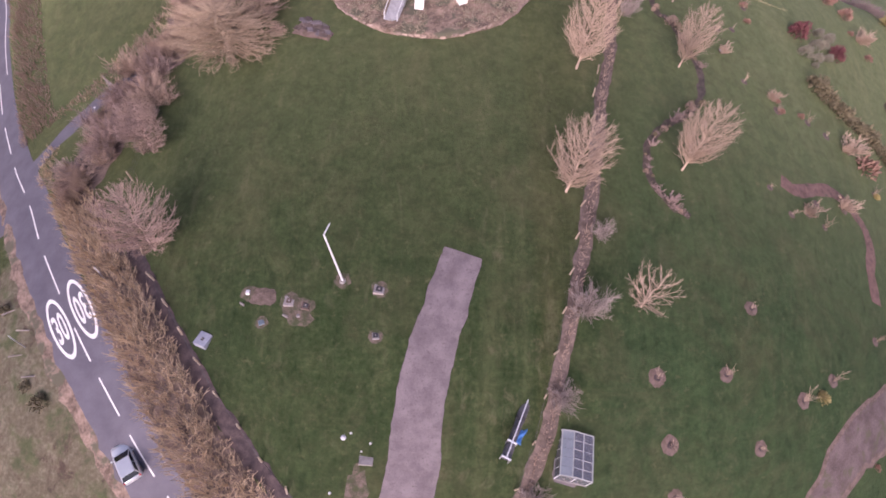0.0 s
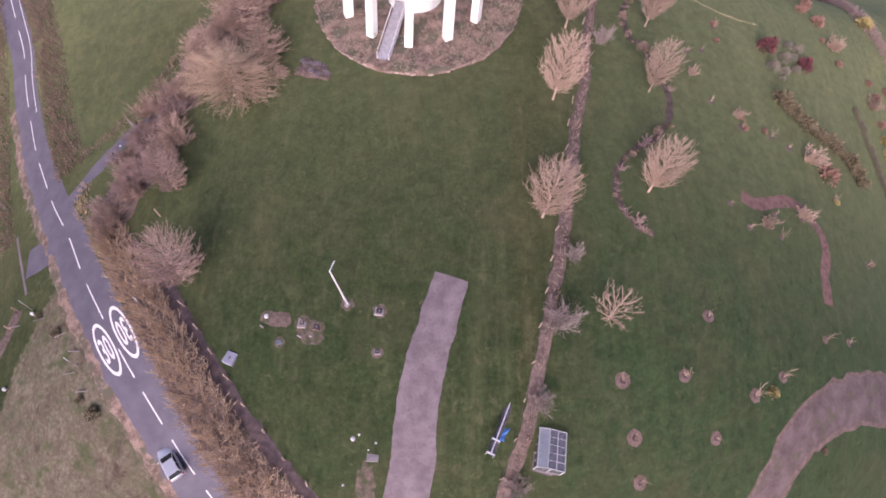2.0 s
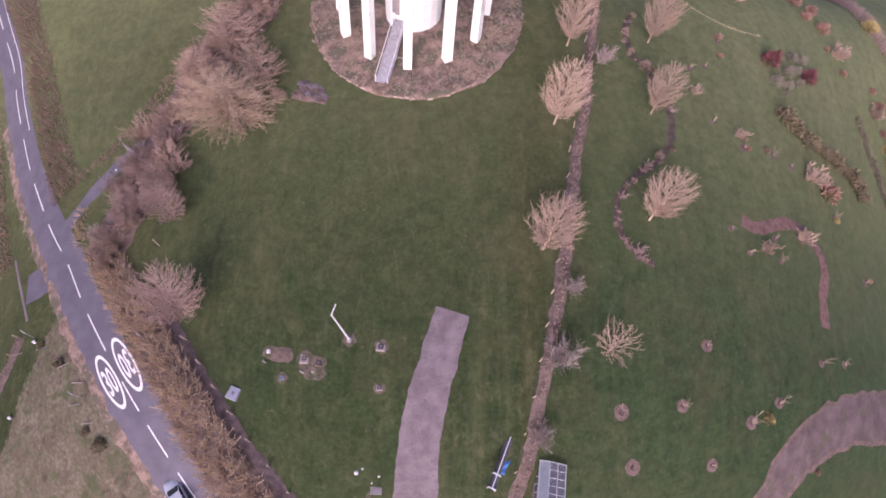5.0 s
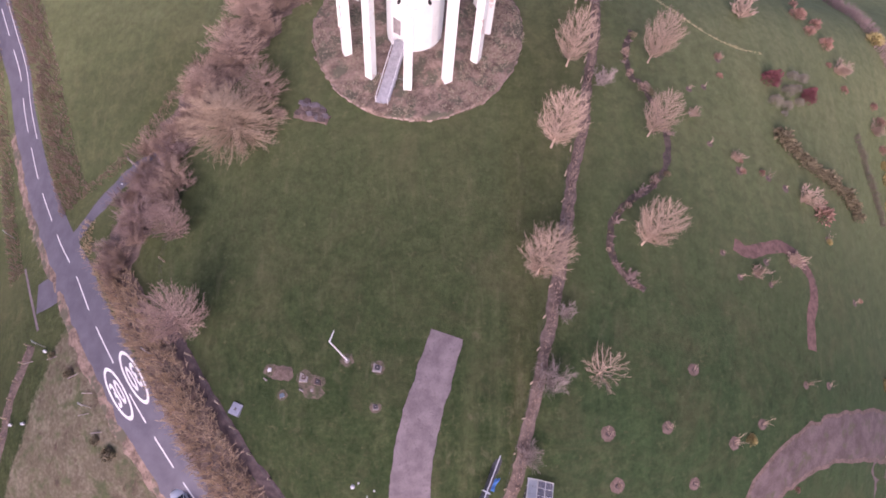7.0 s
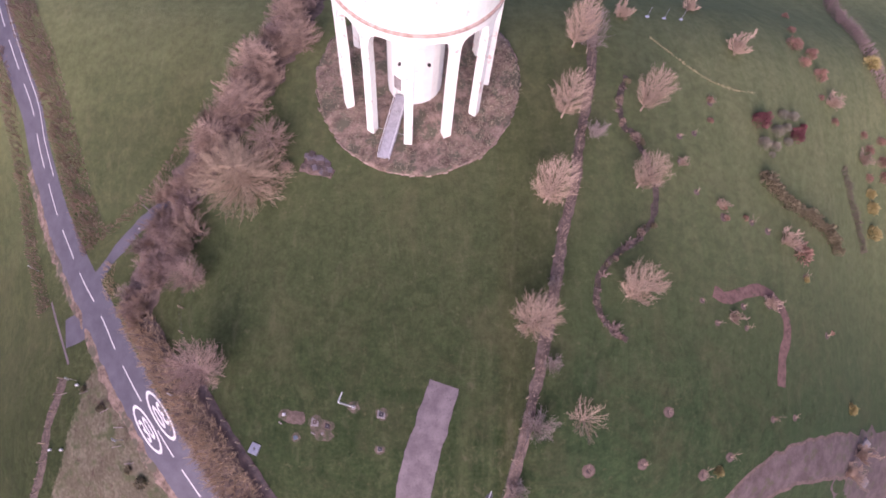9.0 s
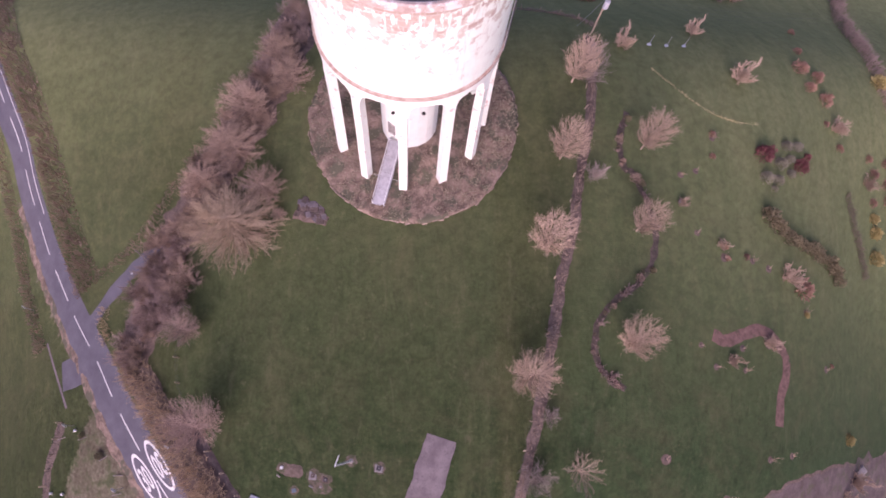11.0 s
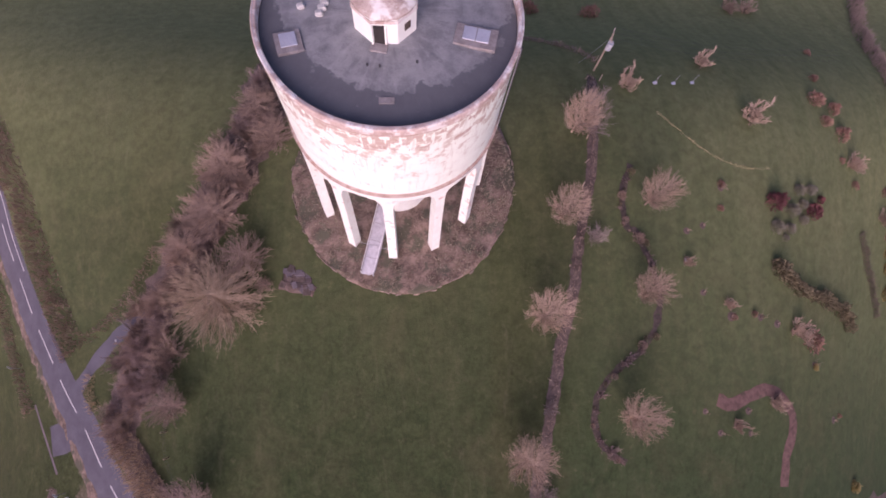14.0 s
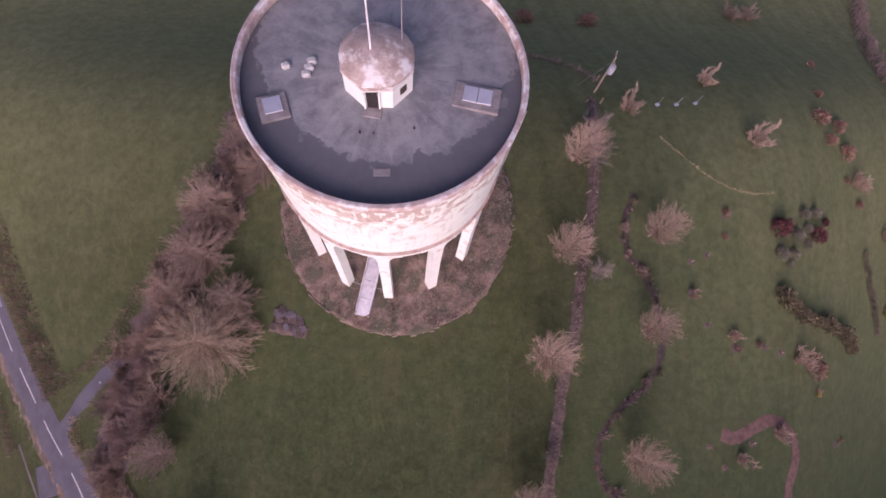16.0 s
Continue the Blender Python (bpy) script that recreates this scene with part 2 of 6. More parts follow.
    links.new(at, drill.inputs["Vector"])
    rows = noise_tex(nodes, links, 1.0, 4.0, 0.6, vector=drill.outputs["Vector"])
    apart = nodes.new("ShaderNodeSeparateXYZ")
    links.new(at, apart.inputs["Vector"])
    west_field = edge(nodes, links, maths(nodes, links, "MULTIPLY", apart.outputs["X"], -1.0), 18.0, 34.0)
    far_col = mixed(nodes, links, maths(nodes, links, "MULTIPLY", edge(nodes, links, rows, 0.42, 0.66), maths(nodes, links, "MULTIPLY", west_field, 0.12)), far_col, (0.115, 0.135, 0.062))
    far_col = mixed(nodes, links, maths(nodes, links, "MULTIPLY", edge(nodes, links, lines, 0.40, 0.64), maths(nodes, links, "MULTIPLY_ADD", west_field, -0.3, 0.3)), far_col, (0.125, 0.155, 0.068))
    col = mixed(nodes, links, maths(nodes, links, "MULTIPLY", lightening.outputs["Fac"], 0.85), col, far_col)
    soil = ramp(nodes, links, maths(nodes, links, "ADD", maths(nodes, links, "MULTIPLY", mid, 0.5), maths(nodes, links, "MULTIPLY", fine, 0.5)),
                [(0.30, (0.062, 0.055, 0.036)), (0.48, (0.135, 0.118, 0.082)), (0.66, (0.255, 0.222, 0.168))])
    strewn = noise_tex(nodes, links, 0.35, 7.0, 0.75, vector=at, distortion=1.2)
    soil = mixed(nodes, links, maths(nodes, links, "MULTIPLY", edge(nodes, links, strewn, 0.54, 0.66), 0.8), soil, (0.070, 0.045, 0.038))
    soil = mixed(nodes, links, edge(nodes, links, noise_tex(nodes, links, 0.5, 5.0, vector=at), 0.46, 0.66), soil, (0.082, 0.092, 0.048))
    ragged = maths(nodes, links, "ADD", soil_amount, maths(nodes, links, "MULTIPLY", maths(nodes, links, "SUBTRACT", maths(nodes, links, "ADD", maths(nodes, links, "MULTIPLY", mid, 0.5), maths(nodes, links, "MULTIPLY", fine, 0.5)), 0.5), 1.6))
    col = mixed(nodes, links, edge(nodes, links, ragged, 0.38, 0.62), col, soil)
    # tussocks: thick and thin growth a hand to a stride across
    tussock = noise_tex(nodes, links, 0.8, 8.0, 0.72, vector=at, distortion=0.4)
    tone = nodes.new("ShaderNodeHueSaturation")
    links.new(col, tone.inputs["Color"])
    links.new(maths(nodes, links, "MULTIPLY_ADD", edge(nodes, links, tussock, 0.30, 0.70), 0.34, 0.77), tone.inputs["Value"])
    tone.inputs["Saturation"].default_value = 1.06
    links.new(tone.outputs["Color"], bsdf.inputs["Base Color"])
    bsdf.inputs["Roughness"].default_value = 0.95
    bsdf.inputs["Specular IOR Level"].default_value = 0.15
    bsdf.inputs["Sheen Weight"].default_value, bsdf.inputs["Sheen Roughness"].default_value = 0.07, 0.45
    bsdf.inputs["Sheen Tint"].default_value = (0.50, 0.62, 0.36, 1)
    bp = nodes.new("ShaderNodeBump")
    bp.inputs["Strength"].default_value, bp.inputs["Distance"].default_value = 0.7, 0.12
    links.new(maths(nodes, links, "ADD", fine, maths(nodes, links, "MULTIPLY", blade, 0.5)), bp.inputs["Height"])
    links.new(bp.outputs["Normal"], bsdf.inputs["Normal"])
    return m


def painted_tank_material():
    """White masonry paint, flaking off pink brick near the top, with rusty runs."""
    m, nodes, links, bsdf = material("flaking_white_paint")
    at = place(nodes)
    sep = nodes.new("ShaderNodeSeparateXYZ")
    links.new(at, sep.inputs["Vector"])
    ang = maths(nodes, links, "ARCTAN2", sep.outputs["X"], sep.outputs["Y"])
    wrap = nodes.new("ShaderNodeCombineXYZ")
    links.new(maths(nodes, links, "MULTIPLY", ang, 9.2), wrap.inputs["X"])
    links.new(sep.outputs["Z"], wrap.inputs["Y"])
    flat = wrap.outputs["Vector"]
    fine = noise_tex(nodes, links, 6.0, 6.0, 0.7, vector=flat)
    white = mixed(nodes, links, edge(nodes, links, noise_tex(nodes, links, 0.9, 6.0, 0.6, vector=flat), 0.4, 0.7), (0.83, 0.880, 0.80), (0.76, 0.785, 0.715))
    brick = nodes.new("ShaderNodeTexBrick")
    brick.inputs["Color1"].default_value, brick.inputs["Color2"].default_value = (0.38, 0.24, 0.19, 1), (0.48, 0.34, 0.28, 1)
    brick.inputs["Mortar"].default_value = (0.55, 0.48, 0.43, 1)
    brick.inputs["Scale"].default_value = 1.0
    brick.inputs["Brick Width"].default_value, brick.inputs["Row Height"].default_value = 0.9, 0.6
    brick.inputs["Mortar Size"].default_value = 0.05
    links.new(flat, brick.inputs["Vector"])
    # flaking grows towards the top, in blocky patches
    block = nodes.new("ShaderNodeTexVoronoi")
    block.distance = "CHEBYCHEV"
    block.inputs["Scale"].default_value = 1.5
    links.new(flat, block.inputs["Vector"])
    sepc = nodes.new("ShaderNodeSeparateColor")
    links.new(block.outputs["Color"], sepc.inputs["Color"])
    squash = nodes.new("ShaderNodeMapping")
    squash.inputs["Scale"].default_value = (0.30, 0.95, 1.0)
    links.new(flat, squash.inputs["Vector"])
    broad = noise_tex(nodes, links, 1.0, 5.0, 0.65, vector=squash.outputs["Vector"])
    high = edge(nodes, links, sep.outputs["Z"], TANK_LOW + 4.5, TANK_TOP + 0.2)
    score = maths(nodes, links, "ADD", maths(nodes, links, "MULTIPLY", high, 0.85), maths(nodes, links, "ADD", maths(nodes, links, "MULTIPLY", maths(nodes, links, "SUBTRACT", sepc.outputs[0], 0.5), 0.60),
                  maths(nodes, links, "ADD", maths(nodes, links, "MULTIPLY", maths(nodes, links, "SUBTRACT", broad, 0.5), 1.1), maths(nodes, links, "MULTIPLY", maths(nodes, links, "SUBTRACT", fine, 0.5), 0.5))))
    col = mixed(nodes, links, edge(nodes, links, score, 0.56, 0.68), white, mixed(nodes, links, 0.35, brick.outputs["Color"], (0.60, 0.52, 0.45)))
    flecks = noise_tex(nodes, links, 0.9, 7.0, 0.72, vector=flat)
    upper = edge(nodes, links, sep.outputs["Z"], TANK_LOW + 3.0, TANK_TOP - 2.5)
    col = mixed(nodes, links, maths(nodes, links, "MULTIPLY", edge(nodes, links, maths(nodes, links, "ADD", flecks, maths(nodes, links, "MULTIPLY", upper, 0.10)), 0.60, 0.65), 0.75), col, (0.54, 0.45, 0.37))
    # paint left in upright strips in the band under the coping
    strips = nodes.new("ShaderNodeMapping")
    strips.inputs["Scale"].default_value = (1.9, 0.45, 1.0)
    links.new(flat, strips.inputs["Vector"])
    left_on = edge(nodes, links, noise_tex(nodes, links, 1.0, 2.0, 0.5, vector=strips.outputs["Vector"]), 0.53, 0.58)
    band = edge(nodes, links, sep.outputs["Z"], TANK_TOP - 3.2, TANK_TOP - 2.6)
    col = mixed(nodes, links, maths(nodes, links, "MULTIPLY", left_on, band), col, white)
    # bare brick course right under the coping
    course = edge(nodes, links, maths(nodes, links, "ADD", sep.outputs["Z"], maths(nodes, links, "MULTIPLY", maths(nodes, links, "SUBTRACT", flecks, 0.5), 1.2)), TANK_TOP - 1.15, TANK_TOP - 0.95)
    col = mixed(nodes, links, maths(nodes, links, "MULTIPLY", course, 0.85), col, mixed(nodes, links, 0.5, brick.outputs["Color"], (0.42, 0.32, 0.26)))
    # thin upright rain streaks and grime
    rain = nodes.new("ShaderNodeMapping")
    rain.inputs["Scale"].default_value = (3.2, 0.28, 1.0)
    links.new(flat, rain.inputs["Vector"])
    runs = noise_tex(nodes, links, 1.0, 5.0, 0.7, vector=rain.outputs["Vector"])
    col = mixed(nodes, links, maths(nodes, links, "MULTIPLY", edge(nodes, links, runs, 0.52, 0.68), 0.42), col, (0.50, 0.44, 0.36))
    col = mixed(nodes, links, maths(nodes, links, "MULTIPLY", edge(nodes, links, noise_tex(nodes, links, 3.0, 8.0, 0.8, vector=flat), 0.62, 0.75), 0.5), col, (0.36, 0.30, 0.25))
    links.new(col, bsdf.inputs["Base Color"])
    bsdf.inputs["Roughness"].default_value = 0.75
    bp = nodes.new("ShaderNodeBump")
    bp.inputs["Strength"].default_value, bp.inputs["Distance"].default_value = 0.4, 0.03
    links.new(maths(nodes, links, "SUBTRACT", fine, maths(nodes, links, "MULTIPLY", edge(nodes, links, score, 0.52, 0.6), 0.8)), bp.inputs["Height"])
    links.new(bp.outputs["Normal"], bsdf.inputs["Normal"])
    return m


def roof_material():
    """Dark bitumen felt with pale worn sweeps and a damp dark belt at the rim."""
    m, nodes, links, bsdf = material("roof_felt")
    at = place(nodes)
    length = nodes.new("ShaderNodeVectorMath")
    length.operation = "LENGTH"
    flatten = nodes.new("ShaderNodeVectorMath")
    flatten.operation = "MULTIPLY"
    flatten.inputs[1].default_value = (1, 1, 0)
    links.new(at, flatten.inputs[0])
    links.new(flatten.outputs[0], length.inputs[0])
    parts = nodes.new("ShaderNodeSeparateXYZ")
    links.new(at, parts.inputs["Vector"])
    r = maths(nodes, links, "ADD", length.outputs["Value"], maths(nodes, links, "MULTIPLY", maths(nodes, links, "ADD", parts.outputs["Y"], maths(nodes, links, "MULTIPLY", parts.outputs["X"], 0.12)), -0.32))
    turn = maths(nodes, links, "ARCTAN2", parts.outputs["X"], parts.outputs["Y"])
    polar = nodes.new("ShaderNodeCombineXYZ")
    links.new(maths(nodes, links, "MULTIPLY", turn, 9.0), polar.inputs["X"])
    links.new(maths(nodes, links, "MULTIPLY", length.outputs["Value"], 0.35), polar.inputs["Y"])
    rays = noise_tex(nodes, links, 1.0, 5.0, 0.65, vector=polar.outputs["Vector"])
    mid = noise_tex(nodes, links, 0.7, 8.0, 0.65, vector=at)
    fine = noise_tex(nodes, links, 9.0, 6.0, 0.7, vector=at)
    felt = mixed(nodes, links, edge(nodes, links, maths(nodes, links, "ADD", maths(nodes, links, "MULTIPLY", mid, 0.7), maths(nodes, links, "MULTIPLY", fine, 0.3)), 0.35, 0.65), (0.165, 0.170, 0.176), (0.290, 0.298, 0.296))
    felt = mixed(nodes, links, maths(nodes, links, "MULTIPLY", edge(nodes, links, rays, 0.50, 0.72), 0.40), felt, (0.370, 0.362, 0.370))
    felt = mixed(nodes, links, maths(nodes, links, "MULTIPLY", edge(nodes, links, rays, 0.46, 0.30), 0.45), felt, (0.095, 0.098, 0.112))
    damp = edge(nodes, links, maths(nodes, links, "ADD", r, maths(nodes, links, "MULTIPLY", maths(nodes, links, "SUBTRACT", mid, 0.5), 5.0)), 8.45, 8.8)
    col = mixed(nodes, links, maths(nodes, links, "MULTIPLY", damp, 0.85), felt, (0.098, 0.102, 0.112))
    col = mixed(nodes, links, maths(nodes, links, "MULTIPLY", edge(nodes, links, noise_tex(nodes, links, 1.6, 8.0, 0.75, vector=at, distortion=1.0), 0.60, 0.72), 0.5), col, (0.33, 0.31, 0.31))
    links.new(col, bsdf.inputs["Base Color"])
    bsdf.inputs["Roughness"].default_value = 0.8
    bp = nodes.new("ShaderNodeBump")
    bp.inputs["Strength"].default_value, bp.inputs["Distance"].default_value = 0.3, 0.02
    links.new(fine, bp.inputs["Height"])
    links.new(bp.outputs["Normal"], bsdf.inputs["Normal"])
    return m


def asphalt_material():
    m, nodes, links, bsdf = material("asphalt")
    at = world_place(nodes)
    fine = noise_tex(nodes, links, 12.0, 4.0, 0.7, vector=at)
    mid = noise_tex(nodes, links, 0.5, 5.0, 0.6, vector=at)
    col = ramp(nodes, links, maths(nodes, links, "ADD", maths(nodes, links, "MULTIPLY", fine, 0.4), maths(nodes, links, "MULTIPLY", mid, 0.6)), [(0.35, (0.080, 0.074, 0.094)), (0.65, (0.130, 0.121, 0.146))])
    links.new(col, bsdf.inputs["Base Color"])
    bsdf.inputs["Roughness"].default_value = 0.75
    bp = nodes.new("ShaderNodeBump")
    bp.inputs["Strength"].default_value, bp.inputs["Distance"].default_value = 0.25, 0.01
    links.new(fine, bp.inputs["Height"])
    links.new(bp.outputs["Normal"], bsdf.inputs["Normal"])
    return m


def glass_material():
    m, nodes, links, bsdf = material("greenhouse_glass")
    bsdf.inputs["Base Color"].default_value = (0.27, 0.27, 0.30, 1)
    bsdf.inputs["Transmission Weight"].default_value = 0.6
    bsdf.inputs["Roughness"].default_value = 0.25
    bsdf.inputs["IOR"].default_value = 1.45
    return m


TANK_LOW, TANK_TOP, TANK_R = 16.46, 28.08, 9.95
GRASS = ground_material()
ASPHALT = asphalt_material()
ROAD_PAINT = surface("road_paint", (0.62, 0.61, 0.60), (0.78, 0.77, 0.76), 1.5, 15, 0.6, 0.1, stain=(0.35, 0.34, 0.34), stain_scale=2.5, stain_at=(0.6, 0.75), by_world=True)
GRAVEL = surface("gravel", (0.118, 0.097, 0.103), (0.200, 0.167, 0.175), 0.6, 14, 0.95, 1.0, stain=(0.085, 0.068, 0.066), stain_scale=5.0, stain_at=(0.54, 0.74), by_world=True)
MUD = surface("dried_mud_track", (0.075, 0.054, 0.050), (0.150, 0.112, 0.106), 0.5, 6, 0.95, 0.25, stain=(0.085, 0.08, 0.05), stain_scale=0.55, stain_at=(0.50, 0.66), by_world=True)
MULCH = surface("mulch", (0.085, 0.060, 0.046), (0.178, 0.124, 0.106), 1.5, 12, 0.95, 0.9, by_world=True)
WORN_SOIL = surface("worn_soil", (0.050, 0.048, 0.026), (0.150, 0.112, 0.094), 1.6, 8, 0.95, 0.7, stain=(0.045, 0.055, 0.022), stain_scale=1.1, stain_at=(0.48, 0.64), by_world=True)
RED_MULCH = surface("red_mulch", (0.105, 0.060, 0.048), (0.205, 0.120, 0.098), 1.2, 9, 0.95, 0.9, stain=(0.07, 0.07, 0.04), stain_scale=0.7, stain_at=(0.56, 0.7), by_world=True)
HEDGE_LITTER = surface("pinkish_leaf_litter", (0.082, 0.060, 0.048), (0.188, 0.138, 0.114), 1.4, 8, 0.95, 1.0, stain=(0.068, 0.05, 0.042), stain_scale=0.45, stain_at=(0.52, 0.66), by_world=True)
BED_SOIL = surface("bed_soil", (0.045, 0.034, 0.027), (0.120, 0.088, 0.072), 1.2, 9, 0.95, 0.9, stain=(0.06, 0.075, 0.035), stain_scale=0.8, by_world=True)
HEDGE_FLOOR = surface("leaf_litter", (0.085, 0.060, 0.050), (0.20, 0.145, 0.12), 1.0, 10, 0.95, 0.9, stain=(0.085, 0.065, 0.052), stain_scale=0.5, by_world=True)
DARK_EARTH = surface("dark_earth", (0.030, 0.022, 0.024), (0.090, 0.064, 0.062), 1.2, 9, 0.95, 0.9, by_world=True)
SCRUB_SOIL = surface("scrubby_soil", (0.090, 0.063, 0.044), (0.310, 0.222, 0.175), 0.7, 4.5, 0.95, 1.0, stain=(0.10, 0.095, 0.062), stain_scale=0.45, stain_at=(0.48, 0.6), by_world=True)
TANK_PAINT = painted_tank_material()
WHITE_PAINT = surface("white_masonry_paint", (0.77, 0.785, 0.73), (0.835, 0.865, 0.81), 0.8, 12, 0.75, 0.2, stain=(0.58, 0.48, 0.43), stain_scale=0.7, stain_at=(0.63, 0.76))
LEG_PAINT = surface("peeling_leg_paint", (0.76, 0.775, 0.72), (0.835, 0.865, 0.81), 0.8, 12, 0.75, 0.2, stain=(0.62, 0.48, 0.43), stain_scale=0.9, stain_at=(0.57, 0.66))
COPING = surface("pink_coping", (0.42, 0.30, 0.26), (0.60, 0.48, 0.43), 1.0, 9, 0.85, 0.4, stain=(0.76, 0.73, 0.70), stain_scale=0.8, stain_at=(0.46, 0.60))
RUSTY_LEDGE = surface("rust_stained_ledge", (0.34, 0.22, 0.17), (0.55, 0.45, 0.39), 1.5, 9, 0.85, 0.4)
ROOF_FELT = roof_material()
CONCRETE = surface("concrete", (0.20, 0.178, 0.170), (0.33, 0.30, 0.29), 1.3, 14, 0.9, 0.4, stain=(0.20, 0.18, 0.17), stain_scale=1.2)
PALE_STONE = surface("pale_stone", (0.24, 0.21, 0.195), (0.36, 0.32, 0.305), 2.0, 12, 0.85, 0.4)
EDGE_STONE = surface("edging_stone", (0.20, 0.145, 0.115), (0.38, 0.29, 0.245), 2.0, 12, 0.9, 0.6, vary=0.3)
WHITE_BLOCK = surface("white_block", (0.58, 0.57, 0.57), (0.74, 0.73, 0.73), 2.0, 12, 0.8, 0.3)
STEEL = surface("galvanised_steel", (0.38, 0.37, 0.39), (0.55, 0.54, 0.56), 2.0, 16, 0.5, 0.15, metal=0.6)
DARK_METAL = surface("dark_metal", (0.05, 0.048, 0.05), (0.09, 0.086, 0.09), 3.0, 16, 0.55, 0.15, metal=0.4)
HATCH_METAL = surface("hatch_lid", (0.44, 0.46, 0.52), (0.56, 0.58, 0.63), 0.8, 10, 0.5, 0.1, metal=0.3)
# near-black colour stands in for the shade inside doorway and windows
DARK_VOID = surface("unlit_interior", (0.02, 0.017, 0.016), (0.035, 0.03, 0.028), 2, 9, 0.95, 0.1)
POST_WOOD = surface("post_wood", (0.30, 0.235, 0.165), (0.46, 0.37, 0.275), 3.0, 20, 0.85, 0.4, vary=0.15)
GREY_WOOD = surface("grey_wood", (0.20, 0.165, 0.15), (0.33, 0.285, 0.265), 3.0, 20, 0.85, 0.4, vary=0.15)
WHITE_METAL = surface("white_enamel", (0.70, 0.70, 0.70), (0.80, 0.80, 0.80), 2.0, 12, 0.4, 0.05)
GREY_FRAME = surface("pale_aluminium_frame", (0.40, 0.40, 0.38), (0.56, 0.56, 0.53), 2.0, 12, 0.5, 0.05)
BLUE_PLASTIC = surface("blue_plastic", (0.05, 0.17, 0.48), (0.10, 0.28, 0.62), 3.0, 14, 0.45, 0.1)
FADED_BLUE = surface("faded_blue", (0.10, 0.14, 0.17), (0.17, 0.21, 0.24), 3.0, 14, 0.6, 0.1)
BLACK_RUBBER = surface("black_rubber", (0.018, 0.018, 0.019), (0.035, 0.035, 0.036), 4.0, 20, 0.8, 0.2)
CAR_PAINT = surface("silver_car_paint", (0.60, 0.62, 0.64), (0.66, 0.68, 0.70), 1.0, 40, 0.28, 0.02, metal=0.35)
CAR_GLASS = surface("tinted_car_glass", (0.012, 0.014, 0.017), (0.018, 0.02, 0.024), 1.0, 6, 0.08, 0.0)
RED_LENS = surface("red_lens", (0.45, 0.03, 0.03), (0.55, 0.05, 0.04), 3.0, 10, 0.2, 0.0)
CLEAR_LENS = surface("clear_lens", (0.75, 0.76, 0.78), (0.85, 0.86, 0.88), 3.0, 10, 0.15, 0.0)
BARREL_GREY = surface("weathered_grey_barrel", (0.045, 0.042, 0.046), (0.13, 0.122, 0.13), 1.5, 12, 0.6, 0.2)
BOX_GREY = surface("blue_grey_box", (0.27, 0.28, 0.33), (0.37, 0.38, 0.43), 2.0, 12, 0.6, 0.1)
GLASS = glass_material()
# pale opaque panes: the sky's reflection is put into their colour
SKY_GLASS = surface("sky_pale_glass", (0.22, 0.245, 0.265), (0.29, 0.315, 0.335), 1.2, 9, 0.3, 0.05)
PALE_BARK = bark_material("pale_twigs", (0.28, 0.200, 0.148), (0.58, 0.445, 0.338))
GREY_BARK = bark_material("grey_twigs", (0.235, 0.162, 0.120), (0.47, 0.350, 0.272))
ROSE_BARK = bark_material("rose_grey_twigs", (0.27, 0.185, 0.150), (0.52, 0.385, 0.320))
BROWN_BARK = bark_material("brown_twigs", (0.23, 0.165, 0.110), (0.60, 0.465, 0.325))
LILAC_BARK = bark_material("lilac_grey_twigs", (0.19, 0.150, 0.132), (0.39, 0.325, 0.295))
DRY_SCRUB = bark_material("dry_scrub", (0.11, 0.095, 0.062), (0.42, 0.35, 0.255))
MAUVE_BARK = bark_material("mauve_twigs", (0.195, 0.140, 0.124), (0.46, 0.345, 0.305))
TAN_SHOOTS = bark_material("tan_shoots", (0.26, 0.185, 0.118), (0.84, 0.655, 0.445))
OLIVE_LEAF = bark_material("olive_foliage", (0.070, 0.060, 0.034), (0.32, 0.27, 0.16))
SAGE_LEAF = bark_material("sage_foliage", (0.105, 0.100, 0.070), (0.46, 0.42, 0.32))
RED_LEAF = bark_material("red_foliage", (0.11, 0.036, 0.040), (0.25, 0.090, 0.092))
ORANGE_LEAF = bark_material("rusty_foliage", (0.21, 0.115, 0.080), (0.42, 0.260, 0.195))
YELLOW_GRASS = bark_material("straw_grass", (0.26, 0.21, 0.075), (0.50, 0.42, 0.18))
PALE_STRAW = bark_material("pale_straw", (0.34, 0.29, 0.14), (0.62, 0.55, 0.32))
DARK_LEAF = bark_material("dark_evergreen", (0.055, 0.050, 0.035), (0.20, 0.175, 0.120))


# ---- plan: lines on the ground ----
ROAD_LINE = smooth_line([(9.0, -27.0), (-4.5, -13.5), (-14.0, -3.5), (-21.8, 5.5), (-26.3, 11.1), (-30.9, 16.8), (-35.3, 22.4), (-39.6, 28.0), (-43.5, 33.6), (-47.9, 39.0), (-51.7, 44.5), (-55.1, 50.0), (-57.8, 55.8), (-60.0, 61.5), (-61.6, 67.4), (-64.3, 73.1), (-67.4, 79.5), (-73.5, 92.0), (-84.0, 113.0), (-105.0, 150.0), (-140.0, 205.0)], 1.0)
FENCE_LINE = smooth_line([(0.5, -8.5), (-5.5, -1.5), (-10.8, 4.1), (-13.2, 6.5), (-15.3, 9.0), (-17.3, 11.2), (-19.2, 13.8), (-21.2, 16.3), (-23.0, 18.7), (-24.8, 21.2), (-26.5, 23.7), (-29.6, 28.6), (-30.4, 33.0), (-29.9, 38.0), (-28.6, 43.0)], 0.5)
